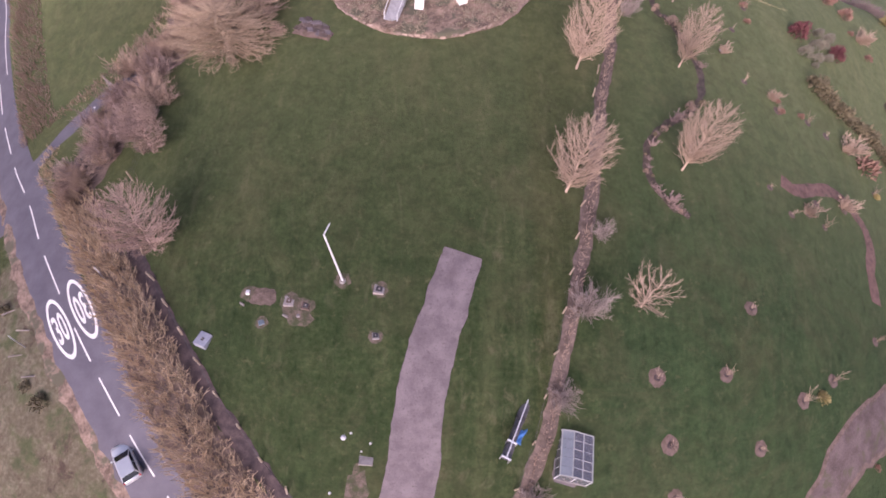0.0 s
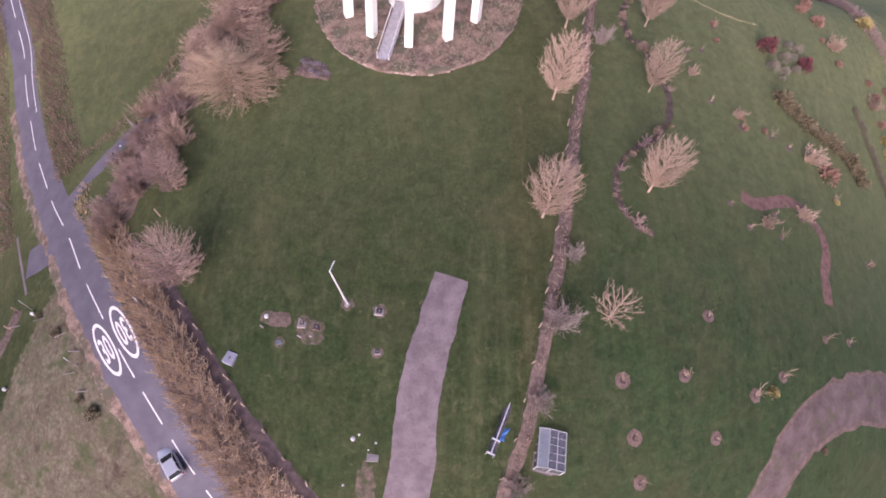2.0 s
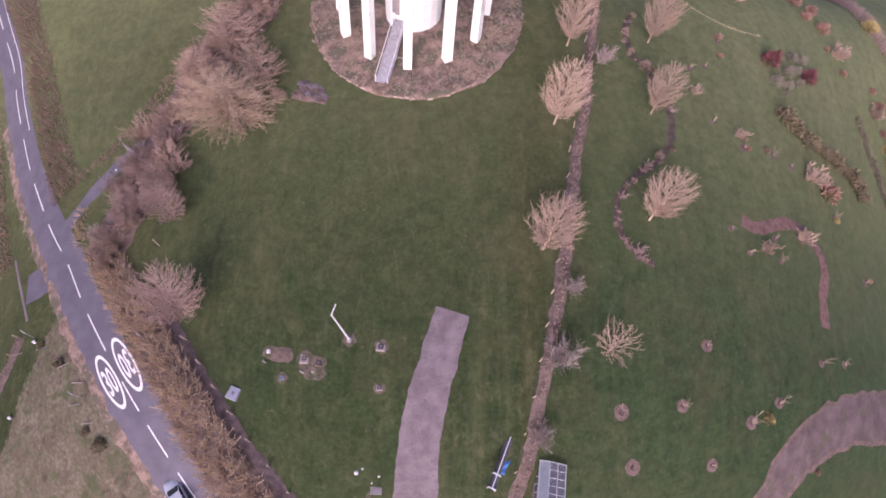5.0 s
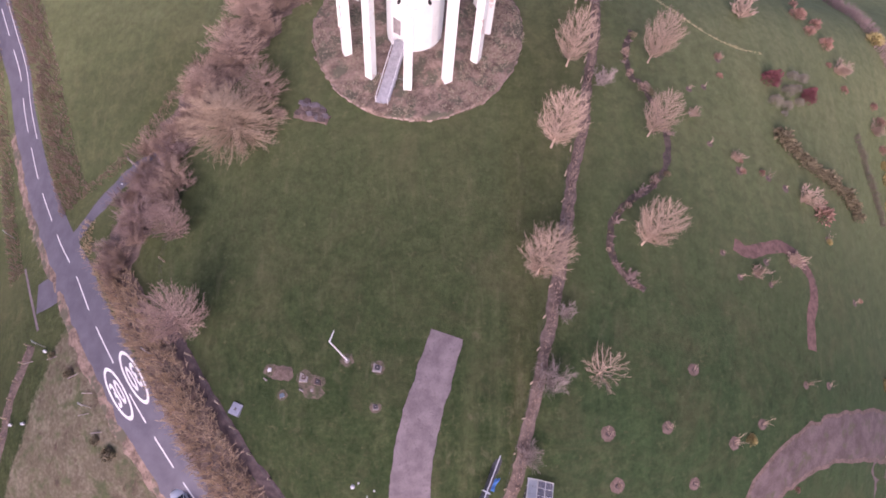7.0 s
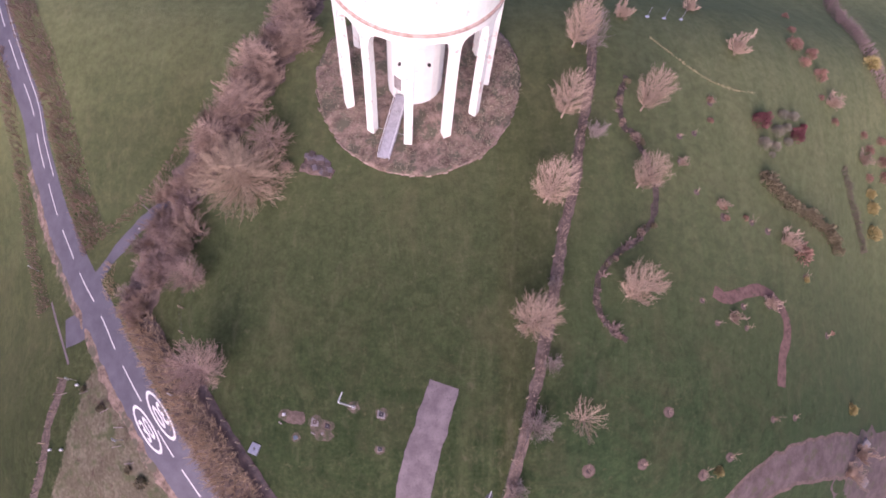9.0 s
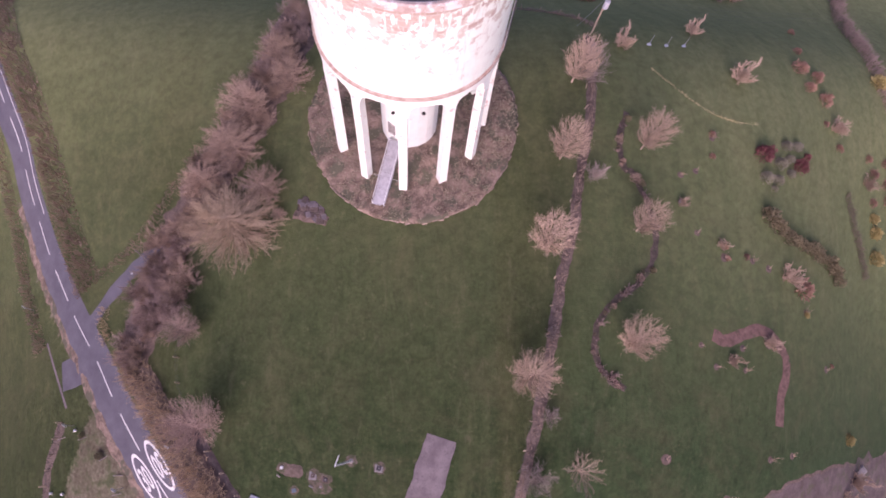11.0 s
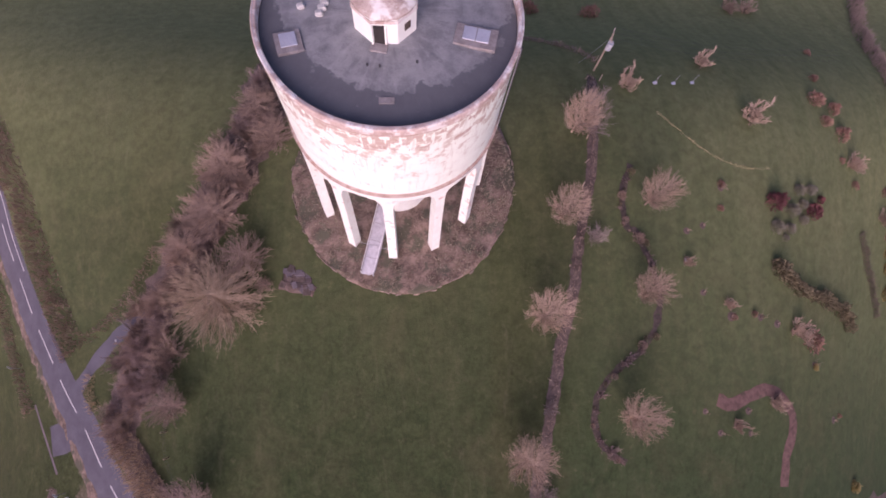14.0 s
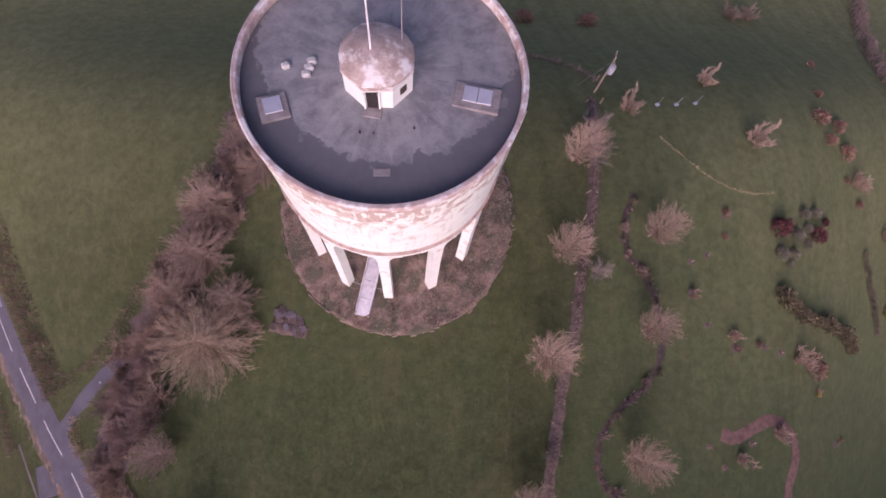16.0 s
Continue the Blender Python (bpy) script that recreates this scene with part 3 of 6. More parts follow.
RIGHT_HEDGE = smooth_line([(4.6, -12.5), (8.5, -1.8), (12.4, 7.7), (13.4, 12.0), (14.6, 16.5), (16.0, 22.4), (17.5, 28.7), (19.0, 35.5), (20.3, 42.1), (22.2, 48.5), (23.5, 55.4), (25.8, 65.0), (27.9, 79.3), (28.1, 79.5)], 0.5)


def near_line(line, x, y):
    """Distance to a line, and which side of it (plus: its right)."""
    best = 1e9
    for i in range(0, len(line), 2):
        dx, dy = x - line[i].x, y - line[i].y
        d = dx * dx + dy * dy
        if d < best:
            best, k = d, i
    s = across(line, k)
    return math.sqrt(best), (x - line[k].x) * s.x + (y - line[k].y) * s.y


# ---- ground ----
def build_ground():
    near = [i * 1.0 for i in range(-70, 111)]
    west = [-1500, -900, -500, -320, -230, -180] + [-150 + 4 * i for i in range(20)]
    east = [112 + 4 * i for i in range(12)] + [180, 230, 320, 500, 900, 1500]
    xs = west + near + east
    ys = [-1500, -900, -500, -300, -180, -110, -70, -45, -32] + [-26 + 2 * i for i in range(8)] + [i * 1.0 for i in range(-10, 101)] + [103 + 4 * i for i in range(20)] + [190, 230, 320, 500, 900, 1500]
    verts, faces, cover, pale = [], [], [], []
    w = len(xs)
    for y in ys:
        for x in xs:
            verts.append((x, y, gz(x, y)))
            soil, dry, lush = 0.0, 0.25, 0.0
            if -75 < x < 5 and -30 < y < 60:
                d, side = near_line(ROAD_LINE, x, y)
                if side < 0:      # west of the road: rough field, bare in the south
                    soil = max(0.0, min(1.0, (d - 1.5) / 0.8)) * max(0.0, min(0.78, (31 - y) / 8)) * max(0.0, min(1.0, (x + 51.5 - 0.34 * (y - 8)) / 2.0))
                    soil = max(soil, 0.62 if 2.0 < d < 4.0 and y > 12 else 0.0)
                elif d < 6.5 and y < 33:
                    soil = 0.42
            if x > 34 and y < 40:
                lush = max(0.0, min(0.9, (x - 34) / 25)) * max(0.0, min(1.0, (44 - y) / 15))
            if x > 12:
                lush = max(lush, 0.75 * max(0.0, min(1.0, (x - 9 - 0.2 * y) / 8)))
            if -30 < x < 14 and y < 45:
                dry = 0.30 + 0.42 * max(0.0, min(1.0, (x + 1 - 0.25 * y) / 3))
            if -30 < x < 12:
                lush = max(lush, 0.35)
            if x < -36 and y > 44:
                lush, dry = 0.30, 0.45
            cover.append((soil, dry, lush, 1.0))
            # lightening weights, making up for little light on slopes facing away
            north = max(0.0, min(1.0, (y - 46) / 50))
            nw = max(0.0, min(1.0, (-34 - x + 0.15 * (y - 44)) / 25)) * max(0.0, min(1.0, (y - 42) / 25))
            ne = max(0.0, min(1.0, (x - 45) / 60)) * max(0.0, min(1.0, (y - 30) / 50))
            east = 0.42 * max(0.0, min(1.0, (x - 14) / 35)) * max(0.0, min(1.0, (y - 20) / 50))
            lawn = 0.22 * max(0.0, min(1.0, (y - 18) / 30))
            pale.append(max(0.50 * nw, 0.95 * ne, 0.85 * north, lawn + east))
    for j in range(len(ys) - 1):
        for i in range(w - 1):
            faces.append((j * w + i, j * w + i + 1, (j + 1) * w + i + 1, (j + 1) * w + i))
    ob = mesh_object("ground", verts, faces, GRASS, smooth=True)
    at = ob.data.color_attributes.new("cover", "FLOAT_COLOR", "POINT")
    at.data.foreach_set("color", [c for q in cover for c in q])
    lightening = ob.data.attributes.new("far_lightening", "FLOAT", "POINT")
    lightening.data.foreach_set("value", pale)
    return tagged(ob, "rough winter grass with worn and muddy patches", "ground", kind="structure")


build_ground()

# ---- road ----
road = tagged(ribbon("road", ROAD_LINE, lambda t: 2.95 - 0.9 * min(1.0, max(0.0, (t - 0.25) / 0.3)), lambda t: 2.6 - 0.8 * min(1.0, max(0.0, (t - 0.25) / 0.3)), ASPHALT, 0.05, 6), "grey asphalt country road with white markings", "road", kind="structure")
tagged(ribbon("road_verge", [p for p in ROAD_LINE if p.y < 60], 3.6, -2.3, SCRUB_SOIL, 0.045, 3, 0.8), "brown muddy verge along the road", "verge", kind="structure")
tagged(ribbon("driveway", smooth_line([(-47.38, 36.23), (-44.91, 39.20), (-41.92, 42.35), (-38.38, 45.46), (-33.63, 48.33)], 0.8), 0.95, 0.95, ASPHALT, 0.04, 4, 0.35), "worn asphalt field entrance beside the road", "driveway", kind="structure")
tagged(ribbon("lay_by", smooth_line([(-45.0, 33.4), (-47.6, 32.6), (-50.2, 32.0)], 0.8), 2.4, 2.0, ASPHALT, 0.045, 4, 0.3), "worn asphalt gateway beside the road", "driveway", kind="structure")
tagged(ribbon("verge_path", smooth_line([(-48.6, 27.4), (-50.6, 30.6), (-52.6, 33.8), (-54.5, 37.0)], 0.6), 0.2, 0.2, GRAVEL, 0.04, 2, 0.05), "narrow concrete path along a field edge", "path", kind="structure")



def along(line, s):
    """The point and direction s metres along a line."""
    for i in range(len(line) - 1):
        d = (line[i + 1] - line[i]).length
        if s <= d:
            return line[i] + (line[i + 1] - line[i]) * (s / d), (line[i + 1] - line[i]).normalized()
        s -= d
    return line[-1], (line[-1] - line[-2]).normalized()


def length_to(line, x, y):
    best, s, run = 1e9, 0.0, 0.0
    for i in range(len(line)):
        if i:
            run += (line[i] - line[i - 1]).length
        d = math.hypot(line[i].x - x, line[i].y - y)
        if d < best:
            best, s = d, run
    return s


ROAD_ZERO = length_to(ROAD_LINE, -21.77, 5.42)


def paint_strip(name, s0, s1, offset, width, parent, lift=0.062):
    n = max(1, int((s1 - s0) / 0.8))
    verts, faces = [], []
    for i in range(n + 1):
        c, d = along(ROAD_LINE, s0 + (s1 - s0) * i / n)
        side = Vector((d.y, -d.x))
        for o in (offset - width / 2, offset + width / 2):
            q = c + side * o
            verts.append((q.x, q.y, gz(q.x, q.y) + lift))
    for i in range(n):
        faces.append((2 * i, 2 * i + 1, 2 * i + 3, 2 * i + 2))
    return mesh_object(name, verts, faces, ROAD_PAINT, parent)


# short marks in the slow stretch, long ones beyond it
for k in range(-5, 3):
    paint_strip("centre_dash", ROAD_ZERO + 6.0 * k, ROAD_ZERO + 6.0 * k + 4.1, 0.1, 0.14, road)
for k in range(18):
    paint_strip("centre_dash", ROAD_ZERO + 20.7 + 8.75 * k, ROAD_ZERO + 26.6 + 8.75 * k, 0.1, 0.14, road)
paint_strip("edge_line", ROAD_ZERO + 62, ROAD_ZERO + 170, 1.5, 0.12, road)


def roundel(cx, cy, long, wide, turn, parent):
    """A stretched ring with the figures 30 in it, painted on the road."""
    ca, sa = math.cos(radians(turn)), math.sin(radians(turn))

    def lay(x, y):
        px, py = cx + x * ca - y * sa, cy + x * sa + y * ca
        return (px, py, gz(px, py) + 0.066)

    verts, faces, n = [], [], 40
    for i in range(n):
        a = 2 * math.pi * i / n
        for f, g in ((1.0, 1.0), (0.78, 0.86)):
            verts.append(lay(math.cos(a) * wide / 2 * f, math.sin(a) * long / 2 * g))
    for i in range(n):
        j = (i + 1) % n
        faces.append((2 * i, 2 * j, 2 * j + 1, 2 * i + 1))
    ring = mesh_object("roundel", verts, faces, ROAD_PAINT, parent, "white painted speed roundel")
    text = bpy.data.curves.new("figures", "FONT")
    text.body, text.size, text.align_x, text.align_y = "30", 1.0, "CENTER", "CENTER"
    text.offset = 0.02
    tmp = bpy.data.objects.new("figures", text)
    scene.collection.objects.link(tmp)
    me = bpy.data.meshes.new_from_object(tmp.evaluated_get(bpy.context.evaluated_depsgraph_get()))
    bpy.data.objects.remove(tmp)
    xs = [v.co.x for v in me.vertices]
    ysv = [v.co.y for v in me.vertices]
    kx, ky = wide * 0.60 / (max(xs) - min(xs)), long * 0.46 / (max(ysv) - min(ysv))
    mx, my = (max(xs) + min(xs)) / 2, (max(ysv) + min(ysv)) / 2
    for v in me.vertices:
        v.co = lay((v.co.x - mx) * kx, (v.co.y - my) * ky)
    me.materials.append(ROAD_PAINT)
    fig = new("figures", me)
    fig.parent = ring
    return ring


roundel(-33.43, 18.29, 7.6, 1.9, 38.6, road)
roundel(-31.55, 19.94, 7.7, 1.9, 218.2, road)


# ---- paths, strips and beds ----
tagged(ribbon("gravel_strip", smooth_line([(-2.4, -7.8), (-0.8, -1.0), (0.7, 3.9), (1.1, 8.1), (1.8, 13.2), (3.3, 18.2), (4.8, 22.8)], 0.3),
                      lambda t: 2.75 - 0.85 * t, lambda t: 2.6 - 0.75 * t, GRAVEL, 0.05, 6, 0.2), "pinkish grey gravel strip laid in the grass", "path", kind="structure")
patch("gravel_spill", -3.80, 4.11, 1.0, 1.9, WORN_SOIL, 0.035, 0, 0.2)["kind"] = "structure"
tagged(ribbon("track_margin", smooth_line([(37.93, -7.16), (39.30, -0.08), (42.07, 4.46), (44.45, 7.92), (48.18, 10.92), (53.60, 13.32), (60.87, 14.73), (71.25, 15.21), (82.03, 14.55), (103.74, 18.12)], 0.8),
              lambda t: 1.0 + 2.4 * t, lambda t: 2.7 + 3.6 * t, MULCH, 0.03, 6, 0.5), "trampled pinkish soil along a track", "track margin", kind="structure")
tagged(ribbon("mud_track", smooth_line([(37.93, -7.16), (39.30, -0.08), (42.07, 4.46), (44.45, 7.92), (48.18, 10.92), (53.60, 13.32), (60.87, 14.73), (71.25, 15.21), (82.03, 14.55), (103.74, 18.12)], 0.8),
                          lambda t: 0.6 + 2.2 * t, lambda t: 2.2 + 3.5 * t, MUD, 0.05, 6, 0.5), "pale dried mud track curving through the grass", "track", kind="structure")
tagged(patch("yard", 80.24, 10.62, 13, 8, MUD, 0.06, 5, 0.15, n=36), "pale bare earth yard beside the track", "yard", kind="structure")


# ---- bare trees, hedges and shrubs ----
def grow(tw, rnd, base, way, length, radius, depth, spread, up, split, thin, bend=0.10):
    """One limb of a few bent lengths, with smaller ones off it."""
    p, d = base.copy(), way.normalized()
    segs = 3 if depth > 0 else 2
    for s in range(segs):
        q = p + d * (length / segs)
        r0 = radius * (1 - 0.75 * s / segs)
        r1 = radius * (1 - 0.75 * (s + 1) / segs)
        tw.stick(p, q, max(r0, thin), max(r1, thin * 0.6), 4 if depth > 1 else 3)
        if depth > 0:
            for _ in range(split):
                a = p.lerp(q, rnd.uniform(0.1, 1.0))
                side = Vector((rnd.gauss(0, 1), rnd.gauss(0, 1), rnd.gauss(0, 0.5)))
                side = (side - d * side.dot(d)).normalized()
                nd = (d * rnd.uniform(0.7, 1.0) + side * spread * rnd.uniform(0.5, 1.1) + Vector((0, 0, up))).normalized()
                grow(tw, rnd, a, nd, length * rnd.uniform(0.34, 0.56), r1 * 0.55, depth - 1, spread, up, split, thin, bend)
        d = (d + Vector((rnd.gauss(0, bend), rnd.gauss(0, bend), rnd.gauss(0, bend * 0.6) + up * 0.2))).normalized()
        p = q


def bare_tree(name, seed, height, reach, material_, limbs=105, low=0.12, wide=0.58, steep=0.9, thin=0.014, twigs=13, label="", group="", bow=0.16):
    """A leafless tree: a tapered trunk, rising limbs that end on an egg-shaped outline, and fine twigs along them."""
    rnd = random.Random(seed)
    root = new(name)
    root.empty_display_size = 0.3
    trunk = Twigs()
    p = Vector((0, 0, -0.3))
    n = 8
    r = height * 0.010 + 0.04
    line = []
    for i in range(n):
        q = Vector((rnd.gauss(0, 0.05) * i ** 0.5, rnd.gauss(0, 0.05) * i ** 0.5, height * 0.90 * (i + 1) / n))
        trunk.stick(p, q, r * (1 - 0.9 * i / n) * (1.3 if i == 0 else 1), r * (1 - 0.9 * (i + 1) / n), 8)
        line.append((p, q))
        p = q
    trunk.make("trunk", material_, root, smooth=True)

    def on_trunk(z):
        t = max(0.02, min(0.98, z / (height * 0.90))) * n
        a = line[min(n - 1, int(t))]
        return a[0].lerp(a[1], t - int(t))

    power = math.log(0.5) / math.log((wide - low) / (1 - low))
    crown = Twigs()
    for k in range(limbs):
        u = ((k + rnd.random()) / limbs) ** 0.85
        z = low + (1 - low) * (0.06 + 0.94 * u)
        rad = reach * max(0.02, math.sin(math.pi * min(1.0, (0.06 + 0.92 * u) ** power))) ** 0.65 * rnd.uniform(0.70, 1.06)
        az = k * 2.39996 + rnd.uniform(-0.3, 0.3)
        out = Vector((math.cos(az), math.sin(az), 0))
        tip = out * rad + Vector((0, 0, z * height * rnd.uniform(0.95, 1.02)))
        start = on_trunk(max(low * height * rnd.uniform(0.5, 1.3), tip.z - rad * steep * rnd.uniform(0.85, 1.3)))
        size = (tip - start).length
        ctrl = start.lerp(tip, 0.5) + out * size * bow + Vector((rnd.gauss(0, 0.05), rnd.gauss(0, 0.05), 0)) * size
        pts = [start.lerp(ctrl, t).lerp(ctrl.lerp(tip, t), t) for t in (0, 0.25, 0.5, 0.75, 1.0)]
        r0 = 0.016 + 0.009 * size
        for i in range(4):
            crown.stick(pts[i], pts[i + 1], max(thin, r0 * (1 - i / 4.6)), max(thin * 0.7, r0 * (1 - (i + 1) / 4.6)), 4)
        for j in range(twigs):
            t = 0.22 + 0.78 * (j + rnd.random()) / twigs
            i = min(3, int(t * 4))
            a = pts[i].lerp(pts[i + 1], t * 4 - i)
            d = (pts[i + 1] - pts[i]).normalized()
            side = Vector((rnd.gauss(0, 1), rnd.gauss(0, 1), rnd.gauss(0, 0.7)))
            side = (side - d * side.dot(d)).normalized()
            w = (d + side * rnd.uniform(0.35, 0.85) + Vector((0, 0, 0.12))).normalized()
            l = size * rnd.uniform(0.16, 0.34) * (1.15 - 0.55 * t)
            b = a + w * l * 0.55
            w2 = (w + Vector((rnd.gauss(0, 0.2), rnd.gauss(0, 0.2), 0.1))).normalized()
            c = b + w2 * l * 0.5
            crown.stick(a, b, thin * 1.05, thin * 0.85)
            crown.stick(b, c, thin * 0.85, thin * 0.5)
            for m in range(3):
                e = a.lerp(b, rnd.uniform(0.3, 1.0)) if m < 2 else b.lerp(c, rnd.random())
                w3 = (w + Vector((rnd.gauss(0, 0.5), rnd.gauss(0, 0.5), rnd.gauss(0.1, 0.35)))).normalized()
                crown.stick(e, e + w3 * l * rnd.uniform(0.3, 0.5), thin * 0.75, thin * 0.45)
    crown.make("crown", material_, root)
    return tagged(root, label, "tree", group)


def bare_shrub(name, seed, height, reach, material_, stems=14, split=3, thin=0.022, label="", category="shrub", group="", depth=2, up=0.15):
    """A leafless shrub: stems fanning from the ground, with twigs."""
    rnd = random.Random(seed)
    tw = Twigs()
    for k in range(stems):
        az = k * 2.39996 + rnd.uniform(-0.5, 0.5)
        f = (k + 0.5) / stems
        lean = f ** 0.7 * reach / height * 1.15
        b = Vector((math.cos(az) * reach * 0.22 * f, math.sin(az) * reach * 0.22 * f, -0.15))
        d = Vector((math.cos(az) * lean, math.sin(az) * lean, 1.0))
        grow(tw, rnd, b, d, height * rnd.uniform(0.65, 1.0) * math.sqrt(1 + lean * lean) * 0.92, 0.02 + height * 0.006, depth, 0.7, up, split, thin)
    ob = tw.make(name, material_)
    return tagged(ob, label, category, group)


def tuft(name, seed, height, reach, material_, blades=160, width=0.03, label="", category="shrub", group="", dome=0.6):
    """A leafy clump: many small leaf-like blades set over a rounded, uneven body."""
    rnd = random.Random(seed)
    v, f = [], []
    bumps = [(rnd.uniform(0, 6.28), rnd.uniform(0.2, 1), rnd.uniform(0.75, 1.15)) for _ in range(7)]
    for _ in range(blades):
        az, up = rnd.uniform(0, 6.283), rnd.random() ** dome
        k = min(bumps, key=lambda b: abs((b[0] - az + 3.14) % 6.28 - 3.14) + abs(b[1] - up))[2]
        el = math.asin(min(1, up))
        rad = k * rnd.uniform(0.55, 1.0)
        p = Vector((math.cos(az) * math.cos(el) * reach * rad, math.sin(az) * math.cos(el) * reach * rad, math.sin(el) * height * rad))
        d = (p.normalized() + Vector((rnd.gauss(0, 0.5), rnd.gauss(0, 0.5), rnd.gauss(0.25, 0.4)))).normalized()
        side = d.cross(Vector((rnd.gauss(0, 1), rnd.gauss(0, 1), rnd.gauss(0, 1)))).normalized()
        l, w = width * rnd.uniform(3, 6), width * rnd.uniform(0.8, 1.4)
        b = len(v)
        v += [p - side * w * 0.4, p + side * w * 0.4, p + d * l * 0.55 + side * w, p + d * l, p + d * l * 0.55 - side * w]
        f.append((b, b + 1, b + 2, b + 3, b + 4))
    for k in range(6):
        az = rnd.uniform(0, 6.283)
        a, c = Vector((0, 0, -0.1)), Vector((math.cos(az) * reach * 0.5, math.sin(az) * reach * 0.5, height * 0.7))
        tw = Twigs()
        tw.stick(a, c, 0.03, 0.012)
        b = len(v)
        v += tw.v
        f += [tuple(i + b for i in q) for q in tw.f]
    ob = mesh_object(name, v, f, material_)
    return tagged(ob, label, category, group)


def put(ob, x, y, turn=0.0, scale=1.0, lift=0.0, squash=1.0):
    ob.matrix_world = pose(x, y, gz(x, y) + lift, 0, 0, turn) @ Matrix.Diagonal((scale, scale, scale * squash, 1))
    return ob


def put_copy(ob, x, y, turn=0.0, scale=1.0, lift=0.0, squash=1.0):
    c = copy_thing(ob, Matrix())
    c.matrix_basis = pose(x, y, gz(x, y) + lift, 0, 0, turn) @ Matrix.Diagonal((scale, scale, scale * squash, 1))
    return c


rnd = random.Random(5)
# pale trees along the right-hand hedge and in the garden: x, y, height, reach, turn
PALE_A = bare_tree("bare_tree", 11, 9.5, 2.9, PALE_BARK, 105, 0.15, 0.62, 1.15, 0.0135, 14, label="leafless tree with dense pale tan twigs beside a hedge", group="pale bare trees")
PALE_B = bare_tree("bare_tree", 12, 9.0, 2.75, PALE_BARK, 105, 0.16, 0.64, 1.2, 0.0135, 14, label="leafless tree with dense pale tan twigs on the lawn", group="pale bare trees")
PALE_C = bare_tree("bare_tree", 13, 9.5, 2.95, PALE_BARK, 105, 0.12, 0.60, 1.1, 0.0135, 14, label="leafless tree with dense pale tan twigs on the lawn", group="pale bare trees")
put(PALE_A, 17.76, 45.59, 20, 1.0)
put_copy(PALE_A, 20.81, 57.98, 140, 0.90)
put_copy(PALE_A, 23.54, 70.20, 260, 0.90)
put(PALE_B, 31.12, 48.53, 50, 0.85)
put_copy(PALE_B, 32.83, 60.26, 190, 0.90)
put(PALE_C, 14.99, 29.51, 80, 1.0)
put_copy(PALE_B, 28.35, 33.67, 300, 0.97)
GREY_A = bare_tree("bare_tree", 21, 9.0, 3.5, ROSE_BARK, 120, 0.08, 0.55, 0.75, 0.018, 11, label="leafless tree with greyish pink twigs at the field edge", group="grey bare trees")
GREY_B = bare_tree("bare_tree", 22, 6.4, 5.8, BROWN_BARK, 210, 0.05, 0.42, 0.22, 0.021, 12, label="broad many-stemmed leafless tree with brownish twigs", group="grey bare trees", bow=0.10)
GREY_C = bare_tree("bare_tree", 23, 5.6, 3.9, GREY_BARK, 120, 0.06, 0.48, 0.35, 0.017, 11, label="leafless tree with mauve-brown twigs in a thicket", group="grey bare trees")
put(GREY_A, -24.94, 24.75, 10, 1.0)
put_copy(GREY_A, -28.16, 36.43, 120, 0.74)
put(GREY_B, -22.1, 49.2, 0, 1.12, 0.0, 0.78)
put(GREY_C, -18.73, 54.02, 130, 0.85)
put_copy(GREY_C, -22.79, 59.52, 220, 1.1)
put_copy(GREY_C, -26.99, 55.55, 20, 0.8)
put_copy(GREY_C, -16.57, 50.61, 200, 0.30)
put_copy(GREY_C, -15.65, 69.66, 250, 0.8)
put_copy(GREY_C, -21.66, 65.57, 60, 0.95)
put_copy(GREY_C, -17.80, 73.65, 160, 0.85)
SMALL = bare_tree("bare_tree", 31, 5.4, 2.7, PALE_BARK, 34, 0.08, 0.66, 1.0, 0.014, 9, label="small spreading leafless tree with pale open limbs", group="pale bare trees")
put(SMALL, 21.57, 18.74, 30, 1.0)

SHRUB_G = bare_shrub("bare_shrub", 41, 3.0, 2.2, LILAC_BARK, 15, 3, 0.013, label="leafless pale grey shrub growing in the hedge", group="hedge shrubs")
put(SHRUB_G, 15.81, 17.90, 0, 1.05)
put_copy(SHRUB_G, 13.78, 10.56, 70, 0.72)
put_copy(SHRUB_G, 11.69, 3.32, 150, 0.75)
put_copy(SHRUB_G, 17.91, 24.95, 40, 0.6)
put_copy(SHRUB_G, 25.32, 55.60, 10, 0.75)
put_copy(SHRUB_G, 18.52, 34.91, 200, 0.5)
put_copy(SHRUB_G, 25.90, 70.97, 80, 1.25)
put_copy(SHRUB_G, 26.91, 75.19, 10, 0.9)

# thicket of leafless shrubs along the left-hand field edge
THICKET = [bare_shrub("thicket_shrub", 50 + k, 2.6, 1.8, (MAUVE_BARK, GREY_BARK, GREY_BARK)[k], 20, 3, 0.017, "tangled leafless mauve-brown shrub in a field-edge thicket", "shrub", "thicket shrubs") for k in range(3)]
for k, ob in enumerate(THICKET):
    put(ob, -31.0 + k, 39.0 + 2 * k, 30 * k, 1.0)
THICKET_AXIS = smooth_line([(-37.50, 32.54), (-36.22, 36.15), (-34.44, 42.15), (-33.07, 46.91), (-30.12, 51.35), (-26.51, 57.18), (-22.71, 63.35), (-19.68, 69.16), (-17.66, 76.56), (-15.70, 86.18)], 0.5)
